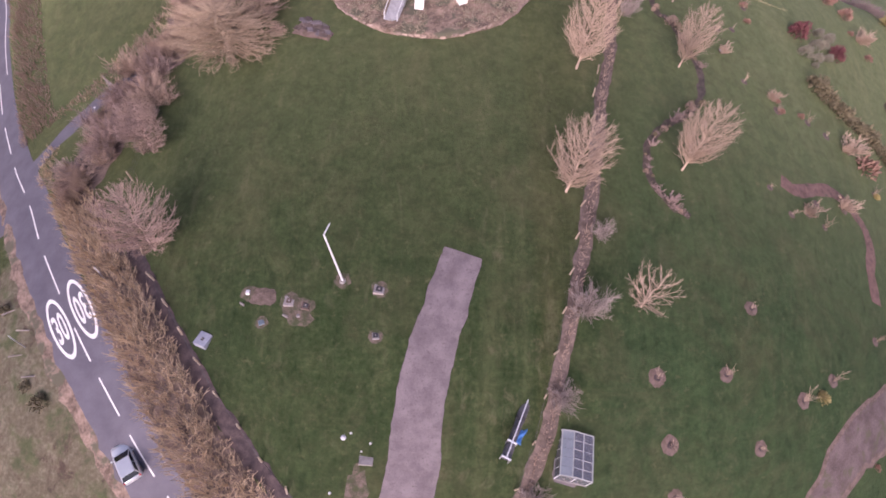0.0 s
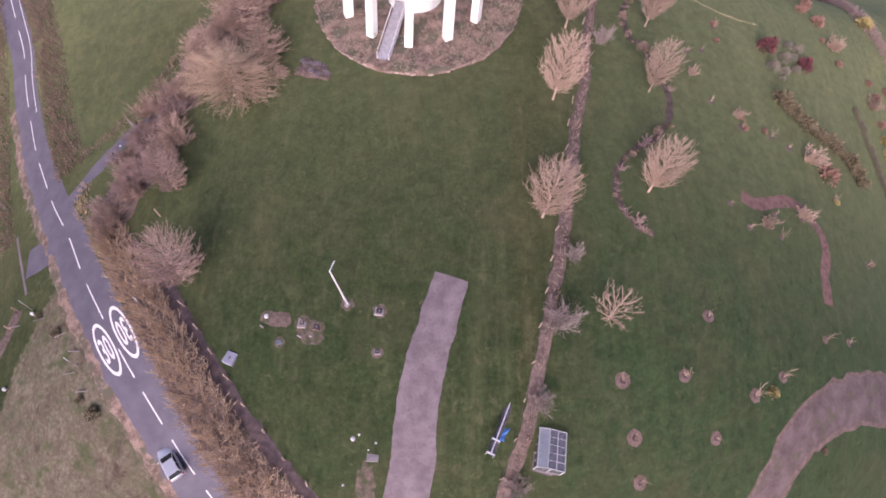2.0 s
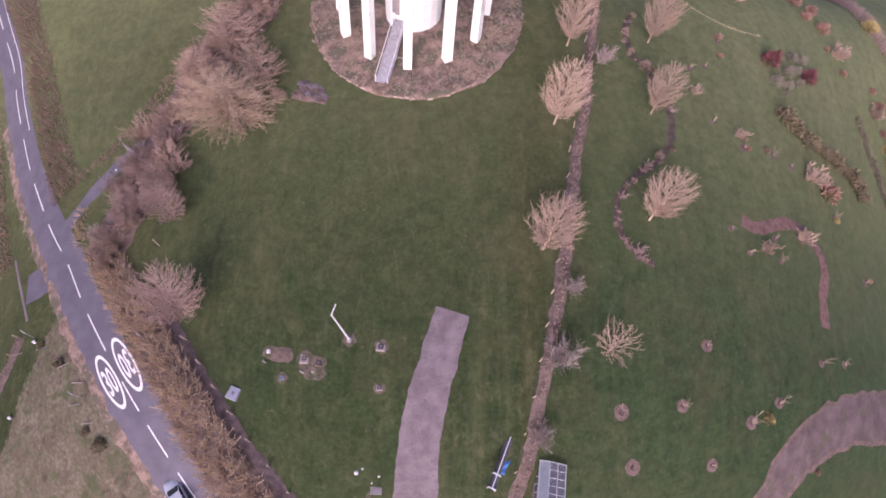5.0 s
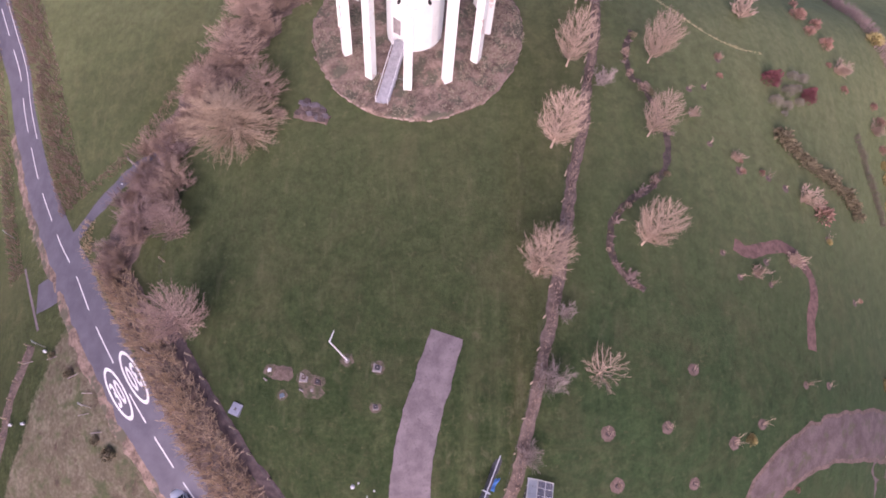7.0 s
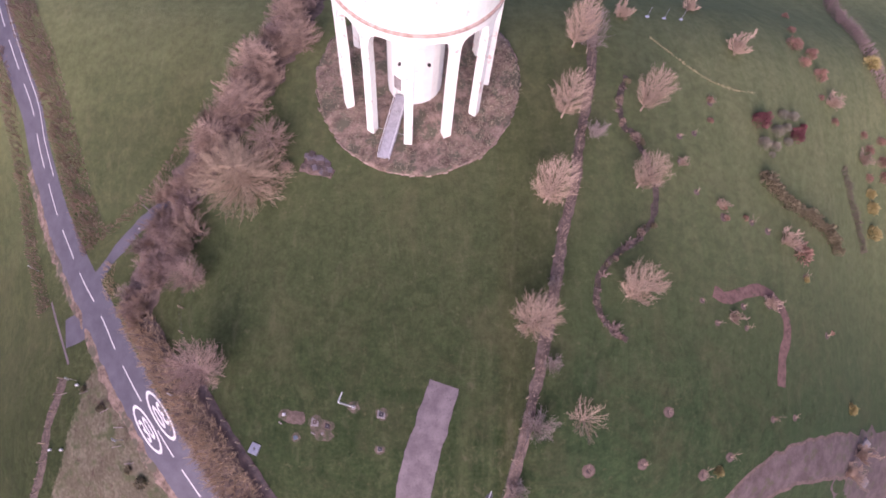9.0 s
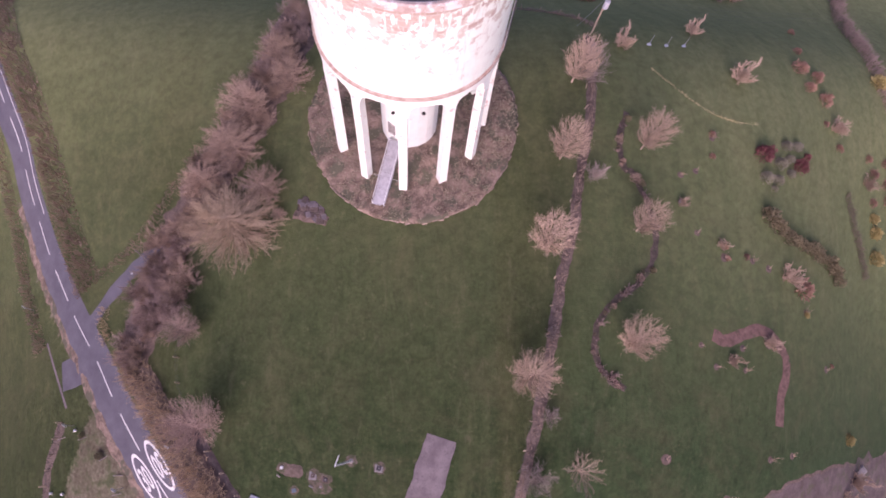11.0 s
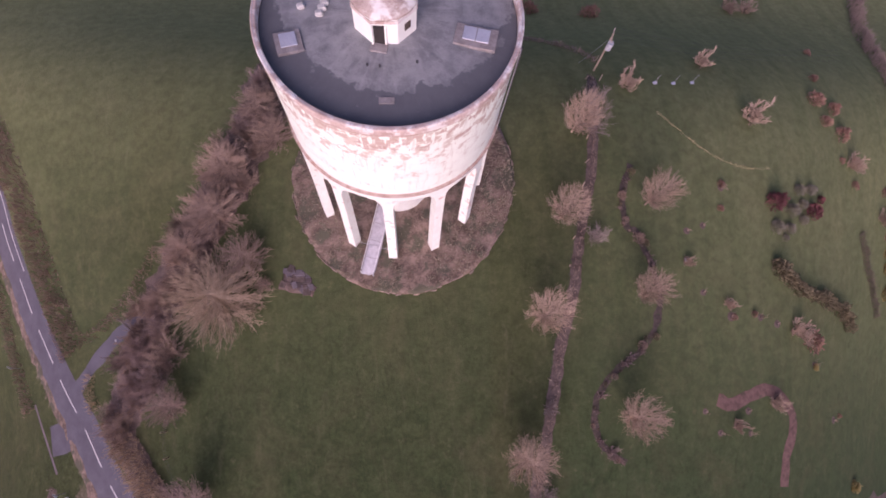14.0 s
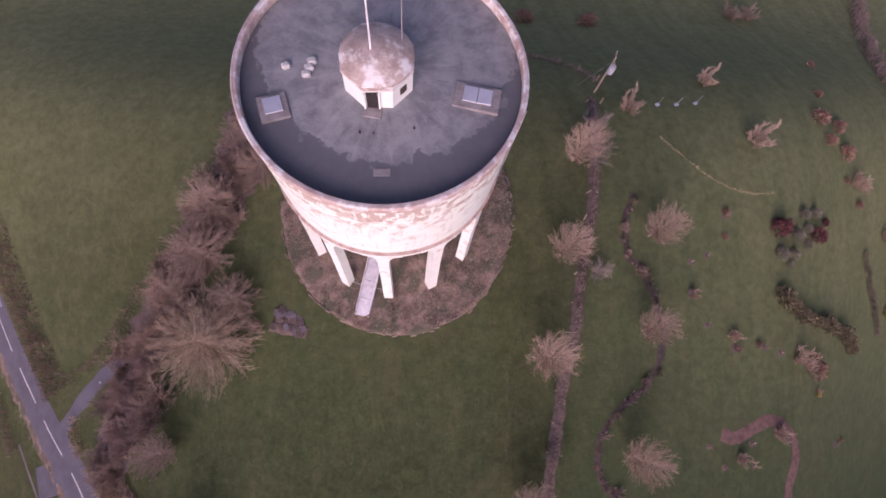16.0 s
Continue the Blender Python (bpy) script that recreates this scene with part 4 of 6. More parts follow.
for i in range(len(THICKET_AXIS)):
    c, s = THICKET_AXIS[i], across(THICKET_AXIS, i)
    y = c.y
    half = 2.0 if y < 40 else (2.8 if y < 68 else 2.4)
    if rnd.random() < 0.8:
        q = c + s * rnd.uniform(-half, half)
        if math.hypot(q.x + 39.7, q.y - 44.2) < 3.0:
            continue
        put_copy(THICKET[rnd.randrange(3)], q.x, q.y, rnd.uniform(0, 360), rnd.uniform(0.40, 0.90))
tagged(ribbon("thicket_floor", THICKET_AXIS, lambda t: 2.7 + 0.8 * t, lambda t: 2.9 + 0.8 * t, HEDGE_FLOOR, 0.04, 6, 1.1), "dark leaf litter under a thicket", "leaf litter", kind="structure")


def shoot_hedge(name, line, left, right, height, material_, density, label, seed, lean=0.28, thin=0.022, side=2, category="hedge"):
    """A hedge of close, nearly upright leafless shoots with side twigs, tallest in its middle."""
    rnd2 = random.Random(seed)
    tw = Twigs()
    for i in range(len(line) - 1):
        d = (line[i + 1] - line[i]).length
        s, t = across(line, i), i / len(line)
        l = left(t) if callable(left) else left
        r = right(t) if callable(right) else right
        h0 = height(t) if callable(height) else height
        n = d * (l + r) * density
        for _ in range(int(n) + (rnd2.random() < n - int(n))):
            o = rnd2.uniform(-l, r)
            q = line[i].lerp(line[i + 1], rnd2.random()) + s * o
            f = 1 - (abs((o - (r - l) / 2) / ((l + r) / 2))) ** 2.5 * 0.55
            patchy = 0.75 + 0.5 * noise.noise((q.x * 0.35, q.y * 0.35, seed))
            h = h0 * f * patchy * rnd2.uniform(0.55, 1.1)
            a = Vector((q.x, q.y, gz(q.x, q.y) - 0.05))
            out = s * ((o - (r - l) / 2) / ((l + r) / 2)) * 0.25
            w = Vector((rnd2.gauss(0, lean) + out.x, rnd2.gauss(0, lean) + out.y, 1)).normalized()
            b = a + w * h * 0.6
            w2 = (w + Vector((rnd2.gauss(0, 0.2), rnd2.gauss(0, 0.2), 0))).normalized()
            c = b + w2 * h * 0.45
            tw.stick(a, b, thin * 1.3, thin)
            tw.stick(b, c, thin, thin * 0.5)
            for _k in range(side):
                e = a.lerp(b, rnd2.uniform(0.35, 1.0))
                w3 = (w + Vector((rnd2.gauss(0, 0.5), rnd2.gauss(0, 0.5), 0.1))).normalized()
                tw.stick(e, e + w3 * h * rnd2.uniform(0.25, 0.45), thin * 0.8, thin * 0.45)
    ob = tw.make(name, material_)
    return tagged(ob, label, category, kind="stuff")


ROADSIDE = smooth_line([(1.5, -13.5), (-6.0, -5.5), (-11.5, 0.3), (-17.3, 6.3), (-20.6, 10.6), (-24.1, 15.6), (-28.8, 21.8), (-33.6, 28.0), (-36.6, 32.0), (-38.9, 35.2)], 0.5)
tagged(ribbon("hedge_bank", ROADSIDE, lambda t: 2.7 - 0.9 * t, lambda t: 3.1 - 0.9 * t, HEDGE_LITTER, 0.06, 6, 0.4), "earth bank with dead leaves under a roadside hedge", "hedge bank", kind="structure")
ROADSIDE_FENCE = [p + across(FENCE_LINE, i) * 0.7 for i, p in enumerate(FENCE_LINE)]
# flat dark strip laid on the ground along the fence
tagged(ribbon("hedge_dark_strip", [p for p in ROADSIDE_FENCE if p.y < 27], 1.3, 0.2, DARK_EARTH, 0.085, 4, 0.25), "dark strip along the ground between a hedge and a fence", "ditch", kind="structure")
shoot_hedge("roadside_hedge", ROADSIDE, lambda t: 2.9 - 1.0 * t, lambda t: 3.0 - 1.0 * t, lambda t: 4.2 - 1.2 * t, TAN_SHOOTS, 9, "leafless tan-brown roadside hedge of upright shoots", 3, 0.26, 0.027, 3)
shoot_hedge("field_hedge", smooth_line([(-45.6, 44.0), (-48.4, 49.3), (-51.0, 54.8), (-53.4, 61.0), (-55.6, 66.5), (-57.8, 71.8), (-60.5, 77.0), (-65.5, 86.0), (-80.0, 118.0)], 0.7), 3.2, 1.9, 1.5, GREY_BARK, 11, "leafless brown hedge between the road and a field", 4, 0.3, 0.03, 2)
shoot_hedge("verge_scrub", smooth_line([(-55.71, 35.74), (-60.63, 45.54), (-63.14, 54.20), (-65.11, 61.44), (-66.71, 67.61), (-67.74, 72.70), (-69.77, 78.76)], 0.8), 1.6, 1.3, 1.4, GREY_BARK, 9, "leafless brown scrub on the road verge", 6, 0.35, 0.03, 2)
shoot_hedge("corner_scrub", smooth_line([(-41.47, 35.88), (-43.08, 38.57), (-42.66, 40.79)], 0.5), 1.0, 1.1, 1.3, TAN_SHOOTS, 14, "leafless tan scrub at the field entrance", 8, 0.4, 0.02, 2)
shoot_hedge("gate_scrub", smooth_line([(-44.55, 45.43), (-41.40, 46.66), (-38.66, 48.46), (-34.96, 52.22), (-31.82, 56.47)], 0.5), 0.8, 0.8, 1.3, GREY_BARK, 10, "leafless pale scrub at the edge of a field", 9, 0.4, 0.022, 2)
tagged(ribbon("right_hedge_floor", RIGHT_HEDGE, 0.75, 0.65, HEDGE_LITTER, 0.05, 4, 0.30), "leaf litter under a clipped hedge", "leaf litter", kind="structure")
shoot_hedge("garden_hedge", RIGHT_HEDGE, 0.35, 0.45, 0.8, GREY_BARK, 16, "low leafless pinkish brown garden hedge", 10, 0.35, 0.018, 3)
shoot_hedge("far_hedge", smooth_line([(92.0, 74.0), (88.6, 82.0), (90.0, 93.0), (94.0, 105.0), (99.0, 117.0), (106.0, 135.0)], 0.8), 1.8, 1.8, 2.2, MAUVE_BARK, 8, "tall leafless brown boundary hedge", 12, 0.35, 0.03, 2)
shoot_hedge("dark_hedge", smooth_line([(75.4, 60.6), (77.5, 56.2), (80.0, 52.3), (82.4, 47.8)], 0.5), 0.9, 1.0, 1.3, DARK_LEAF, 18, "dark evergreen hedge in the garden", 13, 0.4, 0.03, 3)


def fence(name, pts, spacing, height, material_, label, rails=0, lean=4.0, thick=0.055, seed=0):
    """Posts along a line, with wires or rails between them."""
    rnd3 = random.Random(seed)
    root = empty(name, pts[0].x, pts[0].y, 0.0)
    root.matrix_world = Matrix()
    total = sum((pts[i + 1] - pts[i]).length for i in range(len(pts) - 1))
    n = max(1, int(total / spacing))
    tops = []
    for k in range(n + 1):
        c = along(pts, total * k / n)[0]
        h = height * rnd3.uniform(0.92, 1.06)
        base = Vector((c.x, c.y, gz(c.x, c.y)))
        w = Vector((math.tan(radians(rnd3.gauss(0, lean))), math.tan(radians(rnd3.gauss(0, lean))), 1)).normalized()
        part("post", rod(base - w * 0.3, base + w * h, thick * 1.1, thick, 7), material_, root)
        tops.append((base, w, h))
    for level in range(rails):
        f = 0.35 + 0.5 * level / max(1, rails - 1) if rails > 1 else 0.8
        tw = Twigs()
        for a, b in zip(tops[:-1], tops[1:]):
            tw.stick(a[0] + a[1] * a[2] * f, b[0] + b[1] * b[2] * f, 0.008, 0.008)
        tw.make("wire", DARK_METAL, root)
    return tagged(root, label, "fence")


fence("wire_fence", ROADSIDE_FENCE, 3.15, 1.5, POST_WOOD, "weathered post and wire fence along a hedge", 3, 5.0, 0.085, 1)
fence("garden_fence", [p + across(RIGHT_HEDGE, i) * -0.95 for i, p in enumerate(RIGHT_HEDGE)], 3.4, 1.1, POST_WOOD, "pale wooden posts along a garden hedge", 2, 6.0, 0.075, 2)
FIELD_EDGE = smooth_line([(-49.23, 25.50), (-49.88, 22.79), (-51.33, 18.72), (-51.69, 13.91), (-53.76, 9.04), (-56.19, 5.10), (-57.37, 0.13)], 0.5)
fence("field_fence", FIELD_EDGE, 2.2, 1.2, POST_WOOD, "broken grey post fence at the edge of a field", 1, 9.0, 0.085, 3)
tagged(ribbon("field_edge_litter", FIELD_EDGE, 0.7, 0.9, HEDGE_LITTER, 0.04, 4, 0.4), "brown dead growth under a field fence", "leaf litter", kind="structure")
shoot_hedge("fence_scrub", FIELD_EDGE, 0.6, 0.8, 0.6, MAUVE_BARK, 12, "thin leafless scrub along a field fence", 18, 0.5, 0.02, 2)
fence("far_fence", smooth_line([(19.54, 92.33), (26.19, 89.04), (29.89, 84.48)], 0.5), 3.3, 1.2, POST_WOOD, "pale post fence across the lawn", 2, 3.0, 0.07, 4)
shoot_hedge("far_fence_hedge", smooth_line([(18.04, 94.18), (26.19, 89.04), (30.08, 83.95)], 0.5), 0.8, 0.8, 0.9, MAUVE_BARK, 20, "low leafless hedge running up to a pole", 15, 0.35, 0.02, 2)


def field_gate():
    root = empty("field_gate", -35.73, 46.46, None, -39.0)
    for k in range(5):
        part("rail", box(3.4, 0.05, 0.09, pose(0, 0, 0.25 + 0.22 * k)), GREY_WOOD, root)
    for x in (-1.72, 1.72):
        part("post", rod((x, 0, -0.3), (x, 0, 1.4), 0.09, 0.085, 8), GREY_WOOD, root)
    part("brace", rod((-1.6, 0.04, 0.25), (1.6, 0.04, 1.1), 0.035, 0.035, 6), GREY_WOOD, root)
    return tagged(root, "weathered grey five-bar field gate standing shut", "gate")


field_gate()

# serpentine border with low shrubs
SERPENT = smooth_line([(31.2, 65.8), (29.6, 61.3), (30.0, 57.3), (31.4, 56.2), (33.4, 51.4), (33.9, 48.2), (33.2, 44.6), (30.8, 41.6), (27.3, 39.1), (25.2, 36.8), (24.2, 33.9), (24.5, 31.7), (25.9, 29.7), (28.1, 28.1)], 0.5)
tagged(ribbon("serpentine_border", SERPENT, 0.45, 0.45, BED_SOIL, 0.05, 4, 0.3), "winding dark soil border with low shrubs", "flower bed", kind="structure")
TUFT_G = tuft("border_shrub", 61, 0.7, 0.6, GREY_BARK, 260, 0.035, "low grey-brown dormant border shrub", "shrub", "border shrubs")
TUFT_O = tuft("border_shrub", 62, 0.7, 0.55, OLIVE_LEAF, 260, 0.035, "low olive-brown border shrub", "shrub", "border shrubs")
TUFT_M = bare_shrub("border_shrub", 63, 0.9, 0.7, MAUVE_BARK, 10, 2, 0.018, "low leafless mauve border shrub", "shrub", "border shrubs")
put(TUFT_G, 31.38, 55.65, 0, 1.5)
put(TUFT_O, 32.98, 43.28, 0, 1.0)
put(TUFT_M, 26.21, 29.63, 0, 1.0)
for i in range(2, len(SERPENT) - 1, 1):
    if 43 < SERPENT[i].y < 48.5:
        continue
    if rnd.random() < 0.25:
        continue
    q = SERPENT[i] + across(SERPENT, i) * rnd.uniform(-0.5, 0.5)
    put_copy((TUFT_G, TUFT_O, TUFT_M, TUFT_M, TUFT_M)[rnd.randrange(5)], q.x, q.y, rnd.uniform(0, 360), rnd.choice((0.35, 0.45, 0.5, 0.6, 0.8, 1.15)))

# pink-leaved border
BORDER = smooth_line([(41.9, 35.3), (44.2, 34.6), (47.2, 35.6), (50.4, 36.4), (53.3, 35.4), (55.4, 33.3), (55.5, 30.5), (54.0, 27.4), (53.4, 23.4)], 0.5)
tagged(ribbon("curved_border", BORDER, 0.85, 0.85, RED_MULCH, 0.05, 4, 0.2), "curved border of pinkish brown mulch", "flower bed", kind="structure")
shoot_hedge("border_heather", BORDER, 0.6, 0.6, 0.30, ORANGE_LEAF, 8, "low rusty pink heather along a curved border", 16, 0.5, 0.02, 1, "heather")

# mulch rings with whips, seen all over the garden lawn
RINGS = [(33.73, 19.73, 0.85), (22.87, 12.89, 1.0), (30.18, 13.59, 0.85), (39.36, 12.14, 0.9), (24.32, 7.77, 1.0), (34.15, 7.89, 0.85), (25.34, 3.82, 0.9), (43.58, 14.27, 0.8), (45.02, 45.95, 0.8), (50.24, 45.99, 0.6), (53.41, 45.23, 0.7),
         (40.64, 49.00, 0.55), (44.79, 63.33, 0.6), (38.71, 57.03, 0.6), (38.41, 53.14, 0.6), (41.30, 57.88, 0.55), (44.94, 31.84, 0.6), (47.22, 30.81, 0.5), (46.99, 33.72, 0.6), (52.10, 34.50, 0.8), (39.87, 33.92, 0.5), (42.15, 31.12, 0.55),
         (51.43, 19.06, 0.6), (56.12, 19.36, 0.6), (61.24, 39.73, 0.5), (19.03, 1.51, 1.0), (66.04, 31.64, 0.7)]
WHIP = bare_shrub("whip_tree", 71, 1.9, 0.5, PALE_BARK, 4, 2, 0.02, "young leafless whip planted in a mulch ring", "sapling", "young whips", 1)
put(WHIP, RINGS[3][0], RINGS[3][1], 0, 1.0)
for k, (x, y, r) in enumerate(RINGS):
    ring = tagged(patch("mulch_ring", x, y, r * 0.85, r * 0.8, MULCH, 0.045, 0, 0.09, n=28, seed=k), "round ring of pinkish brown mulch in the lawn", "mulch ring", "mulch rings")
    patch("planting_hole", x, y, r * 0.42, r * 0.38, DARK_EARTH, 0.075, 0, 0.15, parent=ring, n=12, seed=k, label="dark soil at its middle")
    if k != 3:
        put_copy(WHIP, x, y, 47 * k, 0.45 + 0.4 * ((k * 7) % 5) / 4)

# coloured shrubs of the far garden
RED = tuft("red_shrub", 81, 2.0, 1.7, RED_LEAF, 900, 0.07, "rounded dark red shrub on the lawn", "shrub", "red shrubs")
OLIVE = tuft("olive_shrub", 82, 1.8, 1.5, SAGE_LEAF, 900, 0.06, "rounded olive-brown clipped shrub", "shrub", "olive shrubs")
RUST = tuft("rusty_shrub", 83, 1.1, 1.1, ORANGE_LEAF, 420, 0.06, "low rusty orange shrub on the lawn", "shrub", "rusty shrubs")
STRAW = tuft("straw_grass_clump", 84, 0.9, 0.9, YELLOW_GRASS, 420, 0.06, "clump of straw-yellow ornamental grass", "grass clump", "grass clumps")
PINK = bare_shrub("pale_pink_shrub", 85, 1.6, 1.4, PALE_BARK, 12, 3, 0.025, "small leafless pale pink shrub", "shrub", "pale shrubs")
put(RED, 54.0, 62.2, 0, 1.0)
put_copy(RED, 61.6, 61.6, 90, 0.85)
put_copy(RED, 63.8, 63.6, 200, 0.45)
put(OLIVE, 54.0, 58.7, 0, 0.75)
for x, y, s in ((56.5, 58.7, 0.75), (57.3, 61.4, 0.85), (59.0, 64.5, 0.70), (61.4, 64.7, 0.70), (59.6, 62.5, 0.60), (59.5, 60.2, 0.60), (55.8, 57.3, 0.45)):
    put_copy(OLIVE, x, y, x * 31 % 360, 0.9 * s)
put(RUST, 60.42, 43.00, 0, 1.6)
for x, y, s in ((45.43, 45.88, 0.6), (49.03, 46.42, 0.6), (66.30, 80.28, 1.6), (69.95, 79.31, 1.4), (67.31, 76.58, 1.2), (70.58, 74.98, 1.6), (69.94, 70.68, 0.7), (73.05, 67.36, 0.9), (73.17, 94.09, 0.9), (68.53, 85.42, 0.9), (73.56, 70.96, 1.1), (82.14, 67.79, 0.9), (83.67, 65.51, 1.2), (25.23, 109.04, 2.2), (37.10, 107.67, 2.2), (45.30, 47.39, 0.5), (44.83, 63.81, 0.7), (44.37, 60.40, 0.6),
                (83.78, 60.83, 1.0), (88.77, 61.95, 1.5), (87.45, 68.00, 1.1), (88.01, 64.44, 1.4), (50.19, 7.23, 0.5), (67.63, 32.20, 0.5)):
    put_copy(RUST, x, y, x * 17 % 360, 0.8 * s)
put(STRAW, 85.10, 51.72, 0, 1.7)
for x, y, s in ((84.84, 55.90, 1.5), (84.23, 58.21, 1.2), (87.49, 83.11, 1.8), (72.72, 21.12, 1.1), (41.72, 12.56, 0.8), (61.39, 39.37, 0.6)):
    put_copy(STRAW, x, y, x * 29 % 360, s)
put(PINK, 51.98, 74.54, 0, 1.4)
for x, y, s in ((47.27, 85.27, 1.1), (66.76, 110.66, 1.3), (70.23, 110.68, 1.3), (72.40, 70.33, 1.1), (52.19, 34.60, 0.9), (44.94, 31.84, 0.7), (57.23, 44.33, 1.2), (44.53, 47.48, 0.6), (81.93, 63.28, 1.0), (33.00, 78.77, 1.2), (38.45, 52.88, 0.6), (76.11, 14.27, 1.2), (72.73, 11.46, 1.2)):
    put_copy(PINK, x, y, x * 23 % 360, s)
CLUMP = tuft("ornamental_grass_clump", 86, 1.25, 0.85, OLIVE_LEAF, 420, 0.05, "rounded olive-brown clump in a row of ornamental grasses", "grass clump", "row of grass clumps")
GRASS_ROW = smooth_line([(53.6, 53.6), (55.5, 51.5), (60.2, 49.7), (65.8, 48.7), (70.5, 46.6), (71.1, 45.0)], 0.2)
put(CLUMP, GRASS_ROW[0].x, GRASS_ROW[0].y)
for i in range(6, len(GRASS_ROW), 6):
    put_copy(CLUMP, GRASS_ROW[i].x + rnd.uniform(-0.2, 0.2), GRASS_ROW[i].y + rnd.uniform(-0.2, 0.2), rnd.uniform(0, 360), rnd.choice((1.1, 1.3, 1.5, 1.7)))
YLINE = smooth_line([(36.4, 74.3), (38.9, 71.8), (42.2, 69.1), (45.9, 67.3), (50.0, 66.7), (53.9, 67.1)], 0.4)
shoot_hedge("seedling_row", YLINE, 0.16, 0.16, 0.42, PALE_STRAW, 30, "thin row of straw-yellow seedlings in the lawn", 17, 0.6, 0.04, 1, "plant row")
for x, y, s in ((-35.94, 13.41, 0.8), (-33.88, 11.95, 1.2), (-41.12, 21.07, 0.9), (-44.69, 23.67, 0.7)):
    ob = tuft("dark_bush", 90 + int(x), 0.7, 0.8, OLIVE_LEAF, 300, 0.05, "low dark evergreen bush on the verge", "bush", "verge bushes")
    put(ob, x, y, 0, s)


# ---- water tower ----
TX, TY = 0.48, 64.15
TZ = gz(TX, TY)


def water_tower():
    root = empty("water_tower", TX, TY, TZ)
    # tank wall and floor
    wall = [(TANK_R, TANK_LOW + 0.25), (TANK_R, TANK_LOW + 0.28), (TANK_R + 0.05, TANK_TOP - 0.78), (TANK_R + 0.05, TANK_TOP - 0.75)]
    inner = [(TANK_R - 0.22, TANK_TOP - 0.75), (TANK_R - 0.22, TANK_TOP - 0.78), (TANK_R - 0.22, TANK_LOW + 0.6)]
    lathe(wall + inner, 96, TANK_PAINT, "tank_wall", root, "white painted tank flaking to pink brick", True)
    lathe([(TANK_R + 0.22, TANK_LOW - 0.05), (TANK_R + 0.24, TANK_LOW + 0.22), (TANK_R + 0.02, TANK_LOW + 0.32), (TANK_R - 0.7, TANK_LOW + 0.3), (TANK_R - 0.7, TANK_LOW - 0.05)], 96, RUSTY_LEDGE, "ledge", root, "rust-stained ring ledge", closed=True)
    lathe([(TANK_R + 0.10, TANK_LOW - 1.0), (TANK_R + 0.12, TANK_LOW - 0.06), (TANK_R - 0.95, TANK_LOW - 0.06), (TANK_R - 0.95, TANK_LOW - 1.0)], 96, WHITE_PAINT, "ring_beam", root, closed=True)
    lathe([(3.0, TANK_LOW - 0.9), (TANK_R - 0.9, TANK_LOW - 0.4), (TANK_R - 0.9, TANK_LOW - 0.1), (0.2, TANK_LOW - 0.1)], 64, CONCRETE, "tank_floor", root)
    # parapet coping with its railing
    lathe([(TANK_R + 0.12, TANK_TOP - 0.75), (TANK_R + 0.16, TANK_TOP - 0.1), (TANK_R + 0.08, TANK_TOP), (TANK_R - 0.20, TANK_TOP), (TANK_R - 0.26, TANK_TOP - 0.1), (TANK_R - 0.24, TANK_TOP - 0.75)], 96, COPING, "coping", root, "flaking pink and white coping", closed=True)
    tw = Twigs()
    for k in range(96):
        a, b = 2 * math.pi * k / 96, 2 * math.pi * (k + 1) / 96
        r = TANK_R - 0.05
        p, q = Vector((r * math.sin(a), -r * math.cos(a), TANK_TOP + 0.16)), Vector((r * math.sin(b), -r * math.cos(b), TANK_TOP + 0.16))
        tw.stick(p, q, 0.022, 0.022, 4)
        if k % 3 == 0:
            tw.stick(p - Vector((0, 0, 0.18)), p, 0.018, 0.018, 4)
    tw.make("guard_rail", STEEL, root)
    # roof
    lathe([(TANK_R - 0.25, TANK_TOP - 0.85), (TANK_R - 0.28, TANK_TOP - 0.848), (6.5, TANK_TOP - 0.62), (3.5, TANK_TOP - 0.40), (0.1, TANK_TOP - 0.30)][::-1] + [(0.1, TANK_TOP - 1.2), (TANK_R - 0.25, TANK_TOP - 1.2)][::-1], 96, ROOF_FELT, "roof", root, "dark stained felt roof", True, closed=False)
    return tagged(root, "white concrete water tower on twelve legs, paint flaking to pink brick", "water tower")


tower = water_tower()


def roof_height(r):
    return TANK_TOP - 0.30 - 0.55 * (r / (TANK_R - 0.4)) ** 1.2


